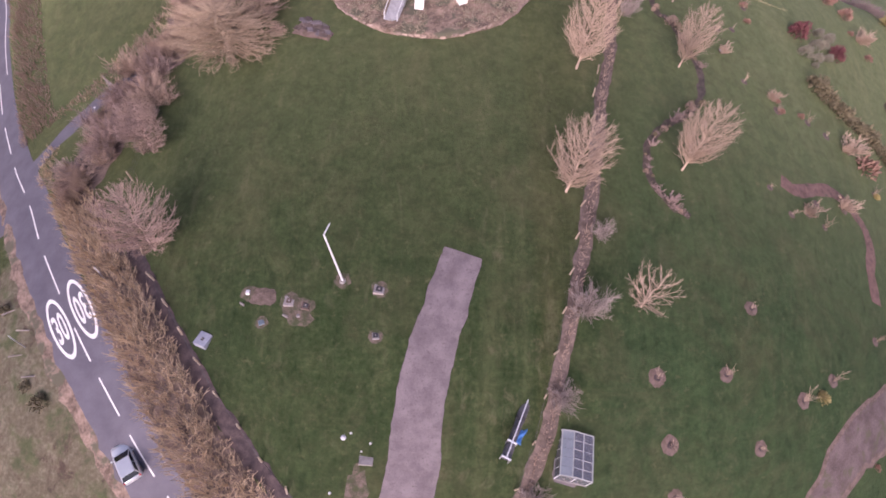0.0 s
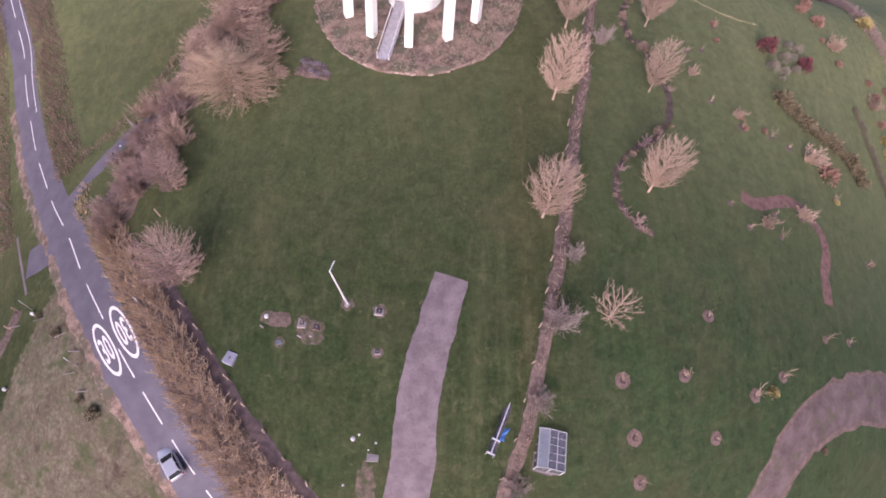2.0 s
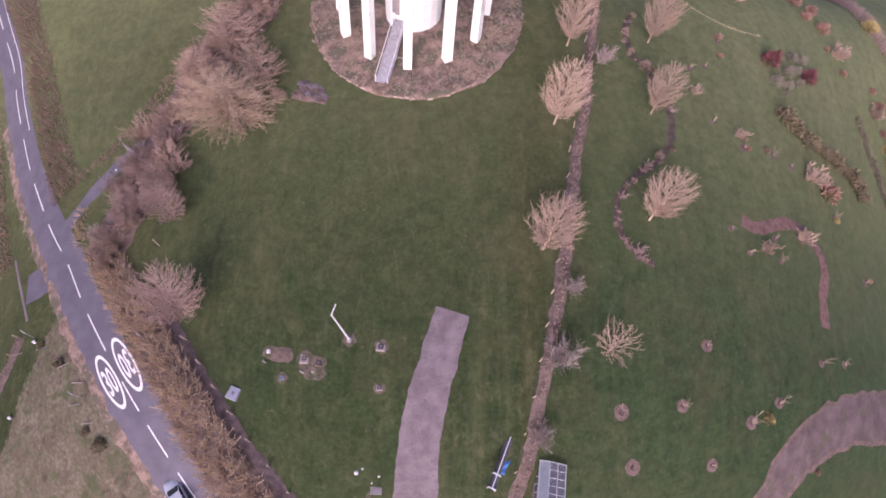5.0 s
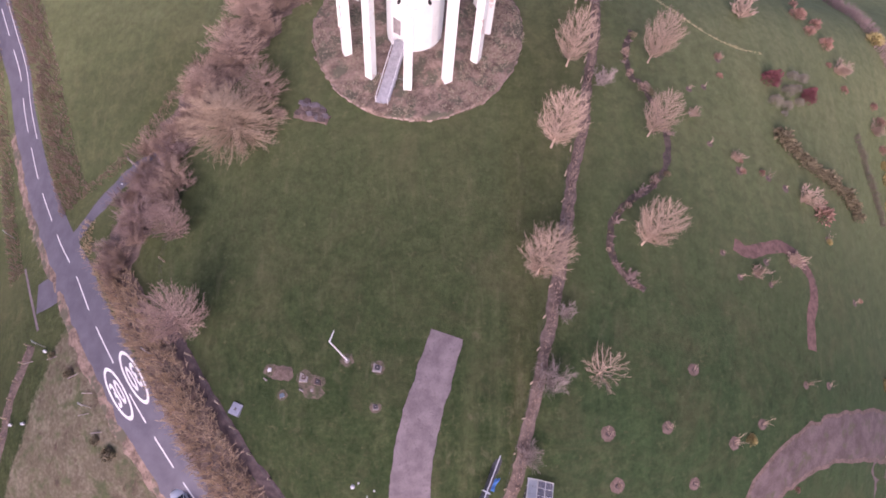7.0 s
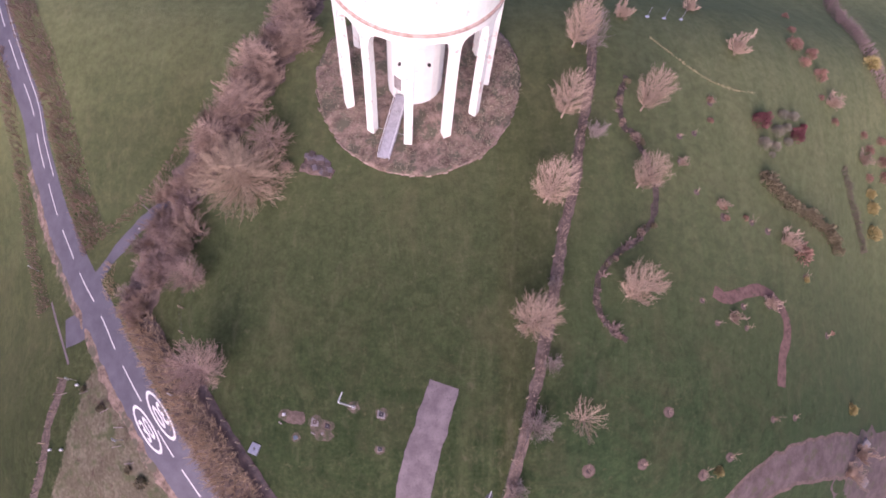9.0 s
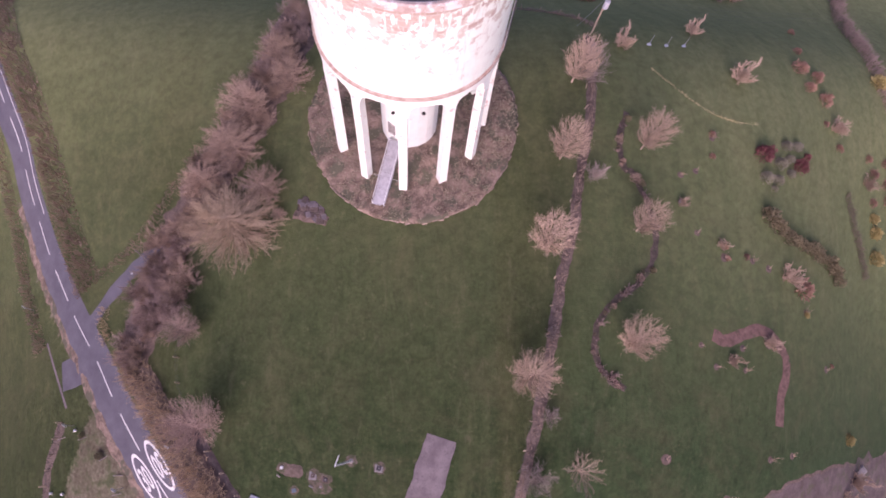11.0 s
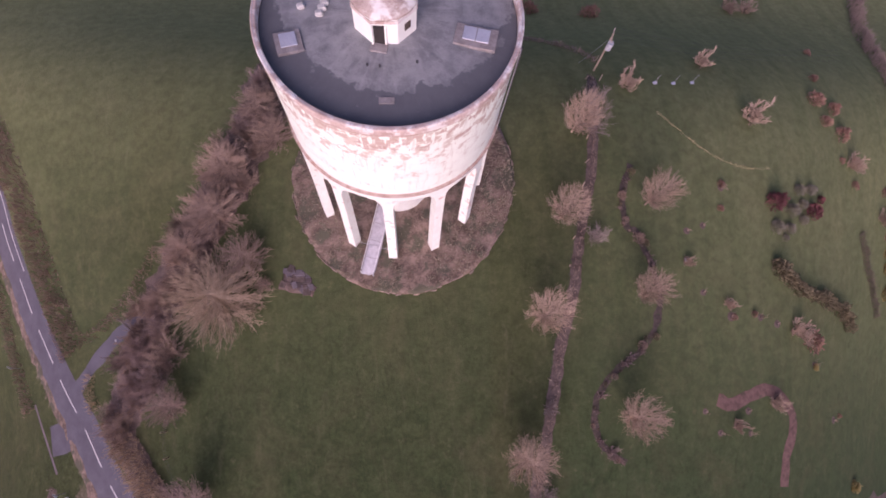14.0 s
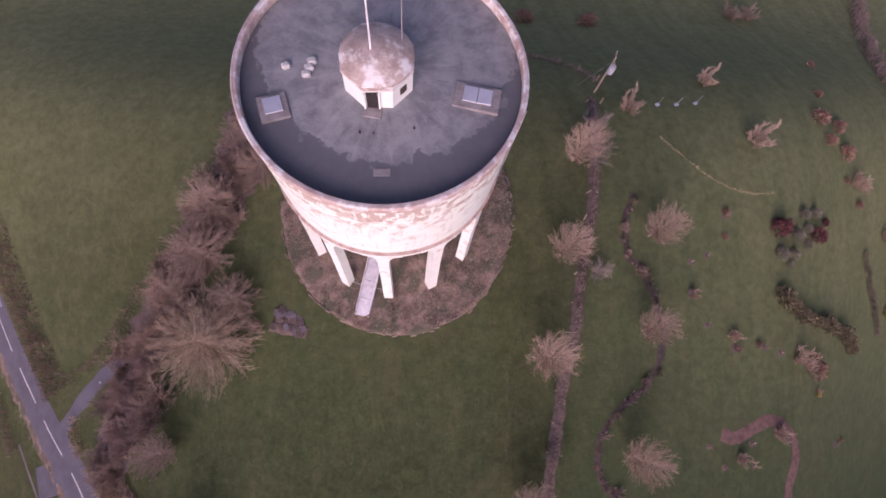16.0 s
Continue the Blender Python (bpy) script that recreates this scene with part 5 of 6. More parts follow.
def tower_leg(angle):
    """One tapered concrete leg, flaring into the ring beam at its top."""
    bm = bmesh.new()
    levels = [(-1.2, 1.05, 1.05, 0.35), (0.0, 1.05, 1.05, 0.30), (9.0, 1.0, 1.0, 0.1), (TANK_LOW - 3.0, 1.0, 0.95, 0.1), (TANK_LOW - 2.2, 1.25, 0.95, 0.0), (TANK_LOW - 1.6, 1.7, 0.95, 0.0), (TANK_LOW - 1.2, 2.5, 0.95, 0.0), (TANK_LOW - 0.98, 3.6, 0.95, 0.0)]
    rings = []
    for z, wide, deep, off in levels:
        r = TANK_R - 0.50 + off
        ring = []
        for sx, sy in ((-1, -1), (1, -1), (1, 1), (-1, 1)):
            ring.append(bm.verts.new((sx * wide / 2, -(r) - sy * -deep / 2, z)))
        rings.append(ring)
    for a, b in zip(rings[:-1], rings[1:]):
        for i in range(4):
            bm.faces.new((a[i], a[(i + 1) % 4], b[(i + 1) % 4], b[i]))
    bm.faces.new(rings[0][::-1])
    bm.faces.new(rings[-1])
    ob = part("leg", bm, LEG_PAINT, tower)
    turn = pose(0, 0, 0, 0, 0, angle)
    for v in ob.data.vertices:      # feet set a little forward of the tank to fit the camera's view
        v.co = turn @ v.co + Vector((0, -0.6 * (1 - max(0.0, v.co.z) / TANK_LOW), 0))
    return ob


for k in range(12):
    tower_leg(30 * k - 4.3)

shaft = lathe([(3.7, -0.8), (3.7, TANK_LOW - 0.7)], 20, WHITE_PAINT, "shaft", tower, "white central shaft")
# moved forward of the tank's axis to fit the camera's view
shaft.location = (0, -1.4, 0)
for ang, z, tilt in ((-33, 6.6, 25), (27, 6.9, -25)):
    a = radians(ang)
    ob = part("shaft_window", rod((0, -0.06, 0), (0, 0.06, 0), 0.5, 0.5, 16), DARK_VOID, shaft, "small dark oval window")
    ob.matrix_local = pose(3.66 * math.sin(a), -3.66 * math.cos(a), z, 0, 0, ang) @ pose(0, 0, 0, 0, tilt, 0) @ Matrix.Diagonal((0.42, 1, 0.85, 1))
part("shaft_door", box(1.1, 0.14, 2.1, pose(3.68 * math.sin(radians(-38)), -3.68 * math.cos(radians(-38)), 2.95, 0, 0, -38)), CONCRETE, shaft, "grey door")

# downpipe on the tank
_a = radians(76)
_p = Vector(((TANK_R + 0.28) * math.sin(_a), -(TANK_R + 0.28) * math.cos(_a), 0))
part("downpipe", rod(_p + Vector((0, 0, TANK_LOW - 0.5)), _p + Vector((0, 0, TANK_TOP - 0.8)), 0.10, 0.10, 8), DARK_METAL, tower, "dark vertical pipe")
_a = radians(73)
_p = Vector(((TANK_R + 0.22) * math.sin(_a), -(TANK_R + 0.22) * math.cos(_a), 0))
part("cable", rod(_p + Vector((0, 0, TANK_LOW - 0.5)), _p + Vector((0, 0, TANK_TOP - 0.4)), 0.05, 0.05, 6), STEEL, tower)


def roof_hut():
    """Eight-sided lantern house with a shallow dome."""
    z = roof_height(0) - 0.25
    R, H = 2.45, 2.6
    hut = lathe([(R, z), (R, z + H)], 8, WHITE_PAINT, "lantern_house", tower, "white eight-sided rooftop house", offset=math.pi / 8)
    hut.location = (-0.3, -0.45, 0)
    lathe([(R + 0.06, z + H - 0.42), (R + 0.10, z + H - 0.12), (R + 0.02, z + H - 0.12), (R + 0.02, z + H - 0.42)], 8, COPING, "band", hut, offset=math.pi / 8, closed=True)
    lathe([(R + 0.02, z + H), (R + 0.05, z + H), (R + 0.05, z + H + 0.10), (R + 0.02, z + H + 0.14)], 8, COPING_DOME, "cornice", hut, offset=math.pi / 8, closed=True)
    prof = [(R * 0.985, z + H), (R * 0.985, z + H + 0.13)] + [(R * 0.985 * f, z + H + 0.14 + 0.80 * (1 - f * f)) for f in (0.985, 0.9, 0.8, 0.7, 0.6, 0.5, 0.4, 0.3, 0.2, 0.1, 0.03)]
    lathe(prof, 32, COPING_DOME, "dome", hut, "stained pink and white dome", True)
    a = radians(-10)
    part("doorway", box(0.85, 0.2, 1.9, pose(R * 0.925 * math.sin(a), -R * 0.925 * math.cos(a), z + 1.05, 0, 0, -10)), DARK_VOID, hut, "open dark doorway")
    for s in (-1, 1):
        part("door_jamb", box(0.12, 0.3, 2.0, pose(R * 0.95 * math.sin(a) + s * 0.48, -R * 0.95 * math.cos(a), z + 1.05, 0, 0, -10)), WHITE_PAINT, hut)
    part("step", box(1.25, 0.7, 0.2, pose(2.72 * math.sin(a), -2.72 * math.cos(a), z + 0.2, 0, 0, -10)), CONCRETE, hut, bevel=0.02)
    b = radians(45)
    part("window", box(0.55, 0.14, 0.6, pose(R * 0.93 * math.sin(b), -R * 0.93 * math.cos(b), z + 1.35, 0, 0, 45)), BED_SOIL, hut, "small boarded square window")
    part("mast", rod((-0.35, -0.2, z + H + 0.9), (-0.35, -0.2, z + H + 6.0), 0.07, 0.05, 8), WHITE_METAL, hut, "tall pale aerial mast")
    part("mast", rod((1.6, 0.9, z + H), (1.6, 0.9, z + H + 4.5), 0.05, 0.04, 8), STEEL, hut, "thin grey aerial mast")
    part("mast_bracket", rod((1.6, 0.9, z + H + 0.4), (1.2, 0.7, z + H + 0.3), 0.03, 0.03, 6), STEEL, hut)


COPING_DOME = surface("dome_render", (0.34, 0.26, 0.22), (0.52, 0.43, 0.38), 0.9, 8, 0.85, 0.4, stain=(0.74, 0.73, 0.69), stain_scale=0.6, stain_at=(0.50, 0.63))
roof_hut()


def roof_hatch(x, y, sx, sy, turn, lids):
    z = roof_height(math.hypot(x, y))
    frame_ = part("hatch", box(sx, sy, 0.30, pose(x, y, z + 0.12, 0, 0, turn)), CONCRETE, tower, "concrete hatch kerb", bevel=0.03)
    for k in range(lids):
        w = sx * 0.64 / lids
        off = (k - (lids - 1) / 2) * w
        c = Matrix.Rotation(radians(turn), 4, "Z") @ Vector((off, sy * 0.06, 0))
        part("hatch_lid", box(w - 0.05, sy * 0.62, 0.12, pose(x + c.x, y + c.y, z + 0.33, 0, 0, turn)), HATCH_METAL, frame_, "pale blue-grey metal lid", bevel=0.02)


roof_hatch(6.4, -1.9, 3.2, 1.9, -13, 2)
roof_hatch(-7.3, -2.6, 1.95, 1.9, 15, 1)
for x, y, s, t in ((-6.6, 0.55, 0.62, 20), (-4.85, 0.85, 0.66, 12), (-5.02, 0.35, 0.66, 12), (-5.2, -0.15, 0.62, 5)):
    part("roof_block", box(s, s * 0.85, 0.42, pose(x, y, roof_height(math.hypot(x, y)) + 0.19, 0, 0, t)), GREY_FRAME, tower, "pale weathered block", bevel=0.13)
part("roof_plate", box(1.1, 0.5, 0.1, pose(-0.2, -7.3, roof_height(7.3) + 0.05, 0, 0, 0)), CONCRETE, tower, "flat concrete plate")
for x, y in ((-1.6, -4.5), (-0.7, -4.6), (2.0, -4.2)):
    part("roof_vent", rod((x, y, roof_height(4.6)), (x, y, roof_height(4.6) + 0.25), 0.07, 0.07, 8), DARK_METAL, tower)

# ---- the round platform under the tower ----
MOUND_C, MOUND_R = (1.07, 63.19), 14.17


def mound_radius(a):
    return MOUND_R * (1 + 0.014 * math.sin(3 * a + 1) + 0.026 * noise.noise((math.cos(a) * 4, math.sin(a) * 4, 3)) + 0.014 * noise.noise((math.cos(a) * 13, math.sin(a) * 13, 8)))


def mound_lift(r, a):
    bump = 0.25 * noise.noise((math.cos(a) * r * 0.25, math.sin(a) * r * 0.25, 9)) + 0.10 * noise.noise((math.cos(a) * r, math.sin(a) * r, 5))
    return 0.45 + bump - 0.25 * max(0.0, 1 - abs(r - 8) / 6)


def build_mound():
    verts, faces = [(MOUND_C[0], MOUND_C[1], gz(*MOUND_C) + 0.4)], []
    n, rings = 120, 30
    for j in range(1, rings + 1):
        for i in range(n):
            a = 2 * math.pi * i / n
            r = mound_radius(a) * j / rings
            x, y = MOUND_C[0] + r * math.sin(a), MOUND_C[1] - r * math.cos(a)
            verts.append((x, y, gz(x, y) + mound_lift(r, a)))
    for i in range(n):      # outer face down into the grass
        a = 2 * math.pi * i / n
        r = mound_radius(a) + 0.03
        x, y = MOUND_C[0] + r * math.sin(a), MOUND_C[1] - r * math.cos(a)
        verts.append((x, y, gz(x, y) - 0.3))
    for i in range(n):
        faces.append((0, 1 + i, 1 + (i + 1) % n))
    for j in range(rings):
        for i in range(n):
            a, b = 1 + j * n, 1 + (j + 1) * n
            faces.append((a + i, b + i, b + (i + 1) % n, a + (i + 1) % n))
    return tagged(mesh_object("tower_platform", verts, faces, SCRUB_SOIL, smooth=True), "round raised platform of bare soil and dead scrub", "platform", kind="structure")


platform = build_mound()
SCRUB = Twigs()
_r = random.Random(77)
for _ in range(5500):
    a, r = _r.uniform(0, 2 * math.pi), MOUND_R * math.sqrt(_r.uniform(0.02, 0.985))
    side = abs(math.sin(a))
    if r < 10.5 - 3.5 * side or (noise.noise((math.cos(a) * r * 0.22, math.sin(a) * r * 0.22, 21)) < (0.22 - 0.55 * side)):
        if _r.random() < 0.90:
            continue
    x, y = MOUND_C[0] + r * math.sin(a), MOUND_C[1] - r * math.cos(a)
    b = Vector((x, y, gz(x, y) + mound_lift(r, a) - 0.03))
    for _k in range(3):
        d = Vector((_r.gauss(0, 0.9), _r.gauss(0, 0.9), 1)).normalized()
        SCRUB.stick(b, b + d * _r.uniform(0.15, 0.55), 0.028, 0.010)
tagged(SCRUB.make("dead_scrub", DRY_SCRUB), "low grey-brown dead scrub on the tower platform", "scrub", kind="stuff")
# edging stones
_stones = []
for k in range(3):
    bm = bmesh.new()
    bmesh.ops.create_cube(bm, size=1.0, matrix=Matrix.Diagonal((0.66, 0.17, 0.30, 1)))
    for v in bm.verts:
        v.co += Vector((_r.uniform(-0.07, 0.07), _r.uniform(-0.05, 0.05), _r.uniform(-0.06, 0.06)))
    bmesh.ops.bevel(bm, geom=list(bm.edges), offset=0.04, segments=1, affect="EDGES")
    me = bpy.data.meshes.new("edging_stone")
    bm.to_mesh(me)
    bm.free()
    me.materials.append(EDGE_STONE)
    _stones.append(me)
n = 124
for i in range(n):
    a = 2 * math.pi * i / n
    if -20.5 < math.degrees((a + math.pi) % (2 * math.pi) - math.pi) < -15.0 or _r.random() < 0.34:
        continue
    r = mound_radius(a) + 0.06 + _r.uniform(-0.16, 0.12)
    x, y = MOUND_C[0] + r * math.sin(a), MOUND_C[1] - r * math.cos(a)
    ob = new("edging_stone", _stones[_r.randrange(3)])
    ob.parent = platform
    ob.matrix_local = pose(x, y, gz(x, y) + 0.27 + _r.uniform(-0.08, 0.06), _r.uniform(-4, 4), _r.uniform(-4, 4), math.degrees(a) + _r.uniform(-12, 12))


def ramp_walk():
    """The steel gangway from the grass to the door in the shaft."""
    p0, p1 = Vector((-3.49, 51.28, gz(-3.49, 51.28) + 0.35)), Vector((-1.25, 59.14, gz(-1.25, 59.14) + 2.05))
    d = p1 - p0
    root = new("gangway")
    root.matrix_world = Matrix.Translation(p0) @ Matrix.Rotation(math.atan2(d.y, d.x) - math.pi / 2, 4, "Z")
    L, rise = math.hypot(d.x, d.y), d.z
    pitch = math.degrees(math.atan2(rise, L))
    slope = math.hypot(L, rise)
    n = 4
    for k in range(n):
        f = (k + 0.5) / n
        part("deck_panel", box(1.5, slope / n - 0.03, 0.08, pose(0, L * f, rise * f, pitch)), STEEL, root, "grey steel plate")
    for s in (-0.78, 0.78):
        part("rail", rod((s, 0.3, 1.0 + rise * 0.03), (s, L, rise + 1.0), 0.045, 0.045, 8), WHITE_METAL, root)
        part("edge_beam", rod((s, 0.0, -0.05), (s, L, rise - 0.05), 0.06, 0.06, 6), STEEL, root)
        for f in (0.05, 0.35, 0.65, 0.95):
            part("rail_post", rod((s, L * f, rise * f - 0.1), (s, L * f, rise * f + 1.0), 0.025, 0.025, 6), STEEL, root)
    for f in (0.5, 0.9):
        for s in (-0.7, 0.7):
            part("support", rod((s, L * f, -1.2), (s, L * f, rise * f - 0.05), 0.05, 0.05, 6), STEEL, root)
    for s in (-0.78, 0.78):
        part("foot", rod((s, 0.05, -0.7), (s, 0.05, 1.05), 0.06, 0.06, 6), WHITE_METAL, root)
    part("brace", rod((0.8, L * 0.12, -0.4), (0.8, L * 0.55, rise * 0.5), 0.03, 0.03, 6), STEEL, root)
    part("cross_rail", rod((-1.9, L * 0.42, rise * 0.42 + 0.2), (1.9, L * 0.42, rise * 0.42 + 0.2), 0.03, 0.03, 6), STEEL, root)
    return tagged(root, "sloping grey steel gangway leading to the tower door", "gangway")


ramp_walk()


# ---- things on the grass ----
def lamp_pole():
    root = empty("pole", -6.15, 20.37)
    H = 7.2
    part("shaft", rod((0, 0, 0), (-1.0, -0.1, H), 0.10, 0.07, 12), WHITE_METAL, root)
    part("arm", rod((-1.0, -0.1, H - 0.03), (-0.65, 0.95, H + 0.1), 0.06, 0.05, 8), WHITE_METAL, root)
    part("base_plate", rod((0, 0, -0.1), (0, 0, 0.12), 0.34, 0.28, 12), CONCRETE, root)
    tagged(root, "white pole with a short cranked arm on the lawn", "pole")
    tagged(patch("worn_ring", -6.15, 20.37, 0.75, 0.7, WORN_SOIL, 0.035, 0, 0.15), "worn ring of soil round a pole", "bare soil", kind="structure")


lamp_pole()


def cover_slab(x, y, sx, sy, turn, mat_, name="cover_slab", label="square concrete inspection cover", lid=0.55, worn=0.0, lid_mat=None, height=0.14):
    root = empty(name, x, y, None, turn)
    part("slab", box(sx, sy, height + 0.2, pose(0, 0, (height - 0.2) / 2)), mat_, root, bevel=0.02)
    if lid:
        part("lid", box(sx * lid, sy * lid, 0.06, pose(0, 0, height + 0.02)), lid_mat or DARK_METAL, root, bevel=0.01)
        part("knob", box(0.14, 0.14, 0.08, pose(0, 0, height + 0.07)), PALE_STONE, root)
    tagged(root, label, "slab")
    if worn:
        tagged(patch("worn_ring", x, y, worn, worn * 0.9, WORN_SOIL, 0.035, turn, 0.15, n=16, seed=int(x * 3)), "worn pinkish soil round a cover", "bare soil", kind="structure")


cover_slab(-2.80, 19.49, 0.95, 0.9, -8, PALE_STONE, worn=0.8, label="pale square inspection cover in worn soil", lid=0.6)
cover_slab(-2.88, 15.61, 0.6, 0.6, 5, CONCRETE, worn=0.65, label="small dark inspection cover in worn soil", lid=0.7)
cover_slab(-18.30, 15.80, 1.15, 1.25, -22, BOX_GREY, "pale_box", "pale square box with a small dark cap on the grass", 0.22, height=0.45)
cover_slab(-3.13, 6.44, 1.2, 0.95, -3, CONCRETE, "flat_slab", "pale grey concrete slab beside the gravel", 0.0)
cover_slab(-10.84, 18.73, 0.9, 0.95, -5, PALE_STONE, "cover_slab", "pale square stone cover in a bare patch", 0.5, 0.9, MULCH)
cover_slab(-9.29, 18.25, 0.75, 0.7, -10, MULCH, "sunken_cover", "brown square cover in a bare patch", 0.6, 0.8)
cover_slab(-14.75, 19.67, 0.35, 0.35, 0, WHITE_BLOCK, "valve_box", "small white valve box in bare soil", 0.0, 0.75, height=0.3)
cover_slab(-13.18, 17.03, 0.5, 0.45, 20, FADED_BLUE, "blue_lid", "faded blue lid lying in bare soil", 0.0, 0.6)
tagged(patch("bare_patch", -13.34, 19.29, 1.25, 0.75, HEDGE_LITTER, 0.035, -8, 0.1, True), "rectangle of bare pinkish soil", "bare soil", kind="structure")
tagged(patch("bare_patch", -10.07, 17.79, 1.5, 1.2, WORN_SOIL, 0.03, -8, 0.25), "patch of worn pinkish soil", "bare soil", kind="structure")
for x, y, a, b, t in ((-15.18, 18.71, 0.5, 0.16, -35), (-11.07, 17.48, 0.55, 0.18, -25), (-9.90, 17.43, 0.3, 0.26, 10)):
    ob = part("kerb_stone", box(a, b, 0.16, pose(0, 0, 0.06)), PALE_STONE, None, bevel=0.03)
    put(tagged(ob, "small pale kerb stone lying in the grass", "stone", "loose stones"), x, y, t)


def boulder(x, y, r, seed):
    bm = bmesh.new()
    bmesh.ops.create_icosphere(bm, subdivisions=2, radius=r)
    for v in bm.verts:
        v.co *= 1 + 0.25 * noise.noise(v.co * 2.2 / r + Vector((seed, 0, 0)))
        v.co.z *= 0.7
    ob = part("white_stone", bm, WHITE_BLOCK, None, smooth=False)
    return put(tagged(ob, "rough white stone lying on the grass", "stone", "white stones"), x, y, seed * 40, 1.0, r * 0.3)


for k, (x, y, r) in enumerate(((-5.18, 8.00, 0.24), (-4.54, 8.32, 0.11), (-2.83, 7.56, 0.11), (-3.58, 6.99, 0.09), (-6.15, 4.10, 0.13), (-9.03, 54.25, 0.15), (-38.32, 45.07, 0.16))):
    boulder(x, y, r, k)


def slab_pile():
    px, py = -12.02, 50.98
    root = empty("stone_platform", px, py, None, -14)
    rnd4 = random.Random(41)
    bm = bmesh.new()
    bmesh.ops.create_grid(bm, x_segments=14, y_segments=9, size=0.5)
    for v in bm.verts:
        rim = max(abs(v.co.x), abs(v.co.y)) * 2
        v.co = Vector((v.co.x * 4.6 + 0.25 * noise.noise((v.co.x * 5, v.co.y * 5, 4)), v.co.y * 3.1 + 0.25 * noise.noise((v.co.x * 5, v.co.y * 5, 9)), (0.22 if rim < 0.95 else -0.15) + 0.12 * noise.noise((v.co.x * 6, v.co.y * 6, 1))))
    part("base", bm, MULCH, root, "trodden brown earth", smooth=True)
    for k in range(26):
        x, y = rnd4.uniform(-2.0, 2.0), rnd4.uniform(-1.25, 1.25)
        part("flagstone", box(rnd4.uniform(0.5, 1.3), rnd4.uniform(0.4, 0.9), 0.10, pose(x, y, 0.24 + rnd4.uniform(-0.03, 0.06), rnd4.uniform(-6, 6), rnd4.uniform(-6, 6), rnd4.uniform(0, 90))), (GRAVEL, MUD, HEDGE_LITTER, GRAVEL)[k % 4], root, bevel=0.03)
    tagged(root, "low rough stone platform at the foot of trees", "platform")


slab_pile()


def long_tank():
    """The long round trough on a pale frame beside the hedge."""
    root = empty("feed_trough", 9.85, 8.92, None, -26)
    L, R = 6.5, 0.42
    bm = bmesh.new()
    for a, b, r in ((-L / 2, -L / 2 + 1.25, R), (-L / 2 + 1.25, 0.2, R * 0.85), (0.2, L / 2, R)):
        rod((0, a + 0.03, 0.62), (0, b - 0.03, 0.62), r, r, 16, bm)
    part("barrel", bm, BARREL_GREY, root, "dark grey round barrel", smooth=False)
    part("top_bar", box(0.09, L, 0.08, pose(0, 0, 1.12)), WHITE_METAL, root, "white bar along the top")
    for y in (-L / 2, -L / 2 + 1.4, L / 2):
        part("band", box(0.86, 0.13, 0.12, pose(0, y, 1.06)), WHITE_METAL, root, "white cross band")
        for s in (-0.48, 0.48):
            part("leg", box(0.08, 0.12, 1.1, pose(s * 0.78, y, 0.48)), STEEL, root)
    tagged(root, "long grey round trough in a white frame on the grass", "trough")
    tarp = empty("tarpaulin", 10.22, 8.28, None, -20)
    bm = bmesh.new()
    bmesh.ops.create_grid(bm, x_segments=8, y_segments=14, size=0.5)
    for v in bm.verts:
        v.co = Vector((v.co.x * 0.62 + 0.16 * math.sin(v.co.y * 5), v.co.y * 2.0, 0.18 + 0.22 * noise.noise((v.co.x * 3, v.co.y * 4, 2)) + 0.25 * (0.25 - v.co.x ** 2)))
    ob = part("sheet", bm, BLUE_PLASTIC, tarp, smooth=True)
    sol = ob.modifiers.new("thick", "SOLIDIFY")
    sol.thickness = 0.02
    tagged(tarp, "crumpled bright blue plastic sheet beside a trough", "tarpaulin")


long_tank()


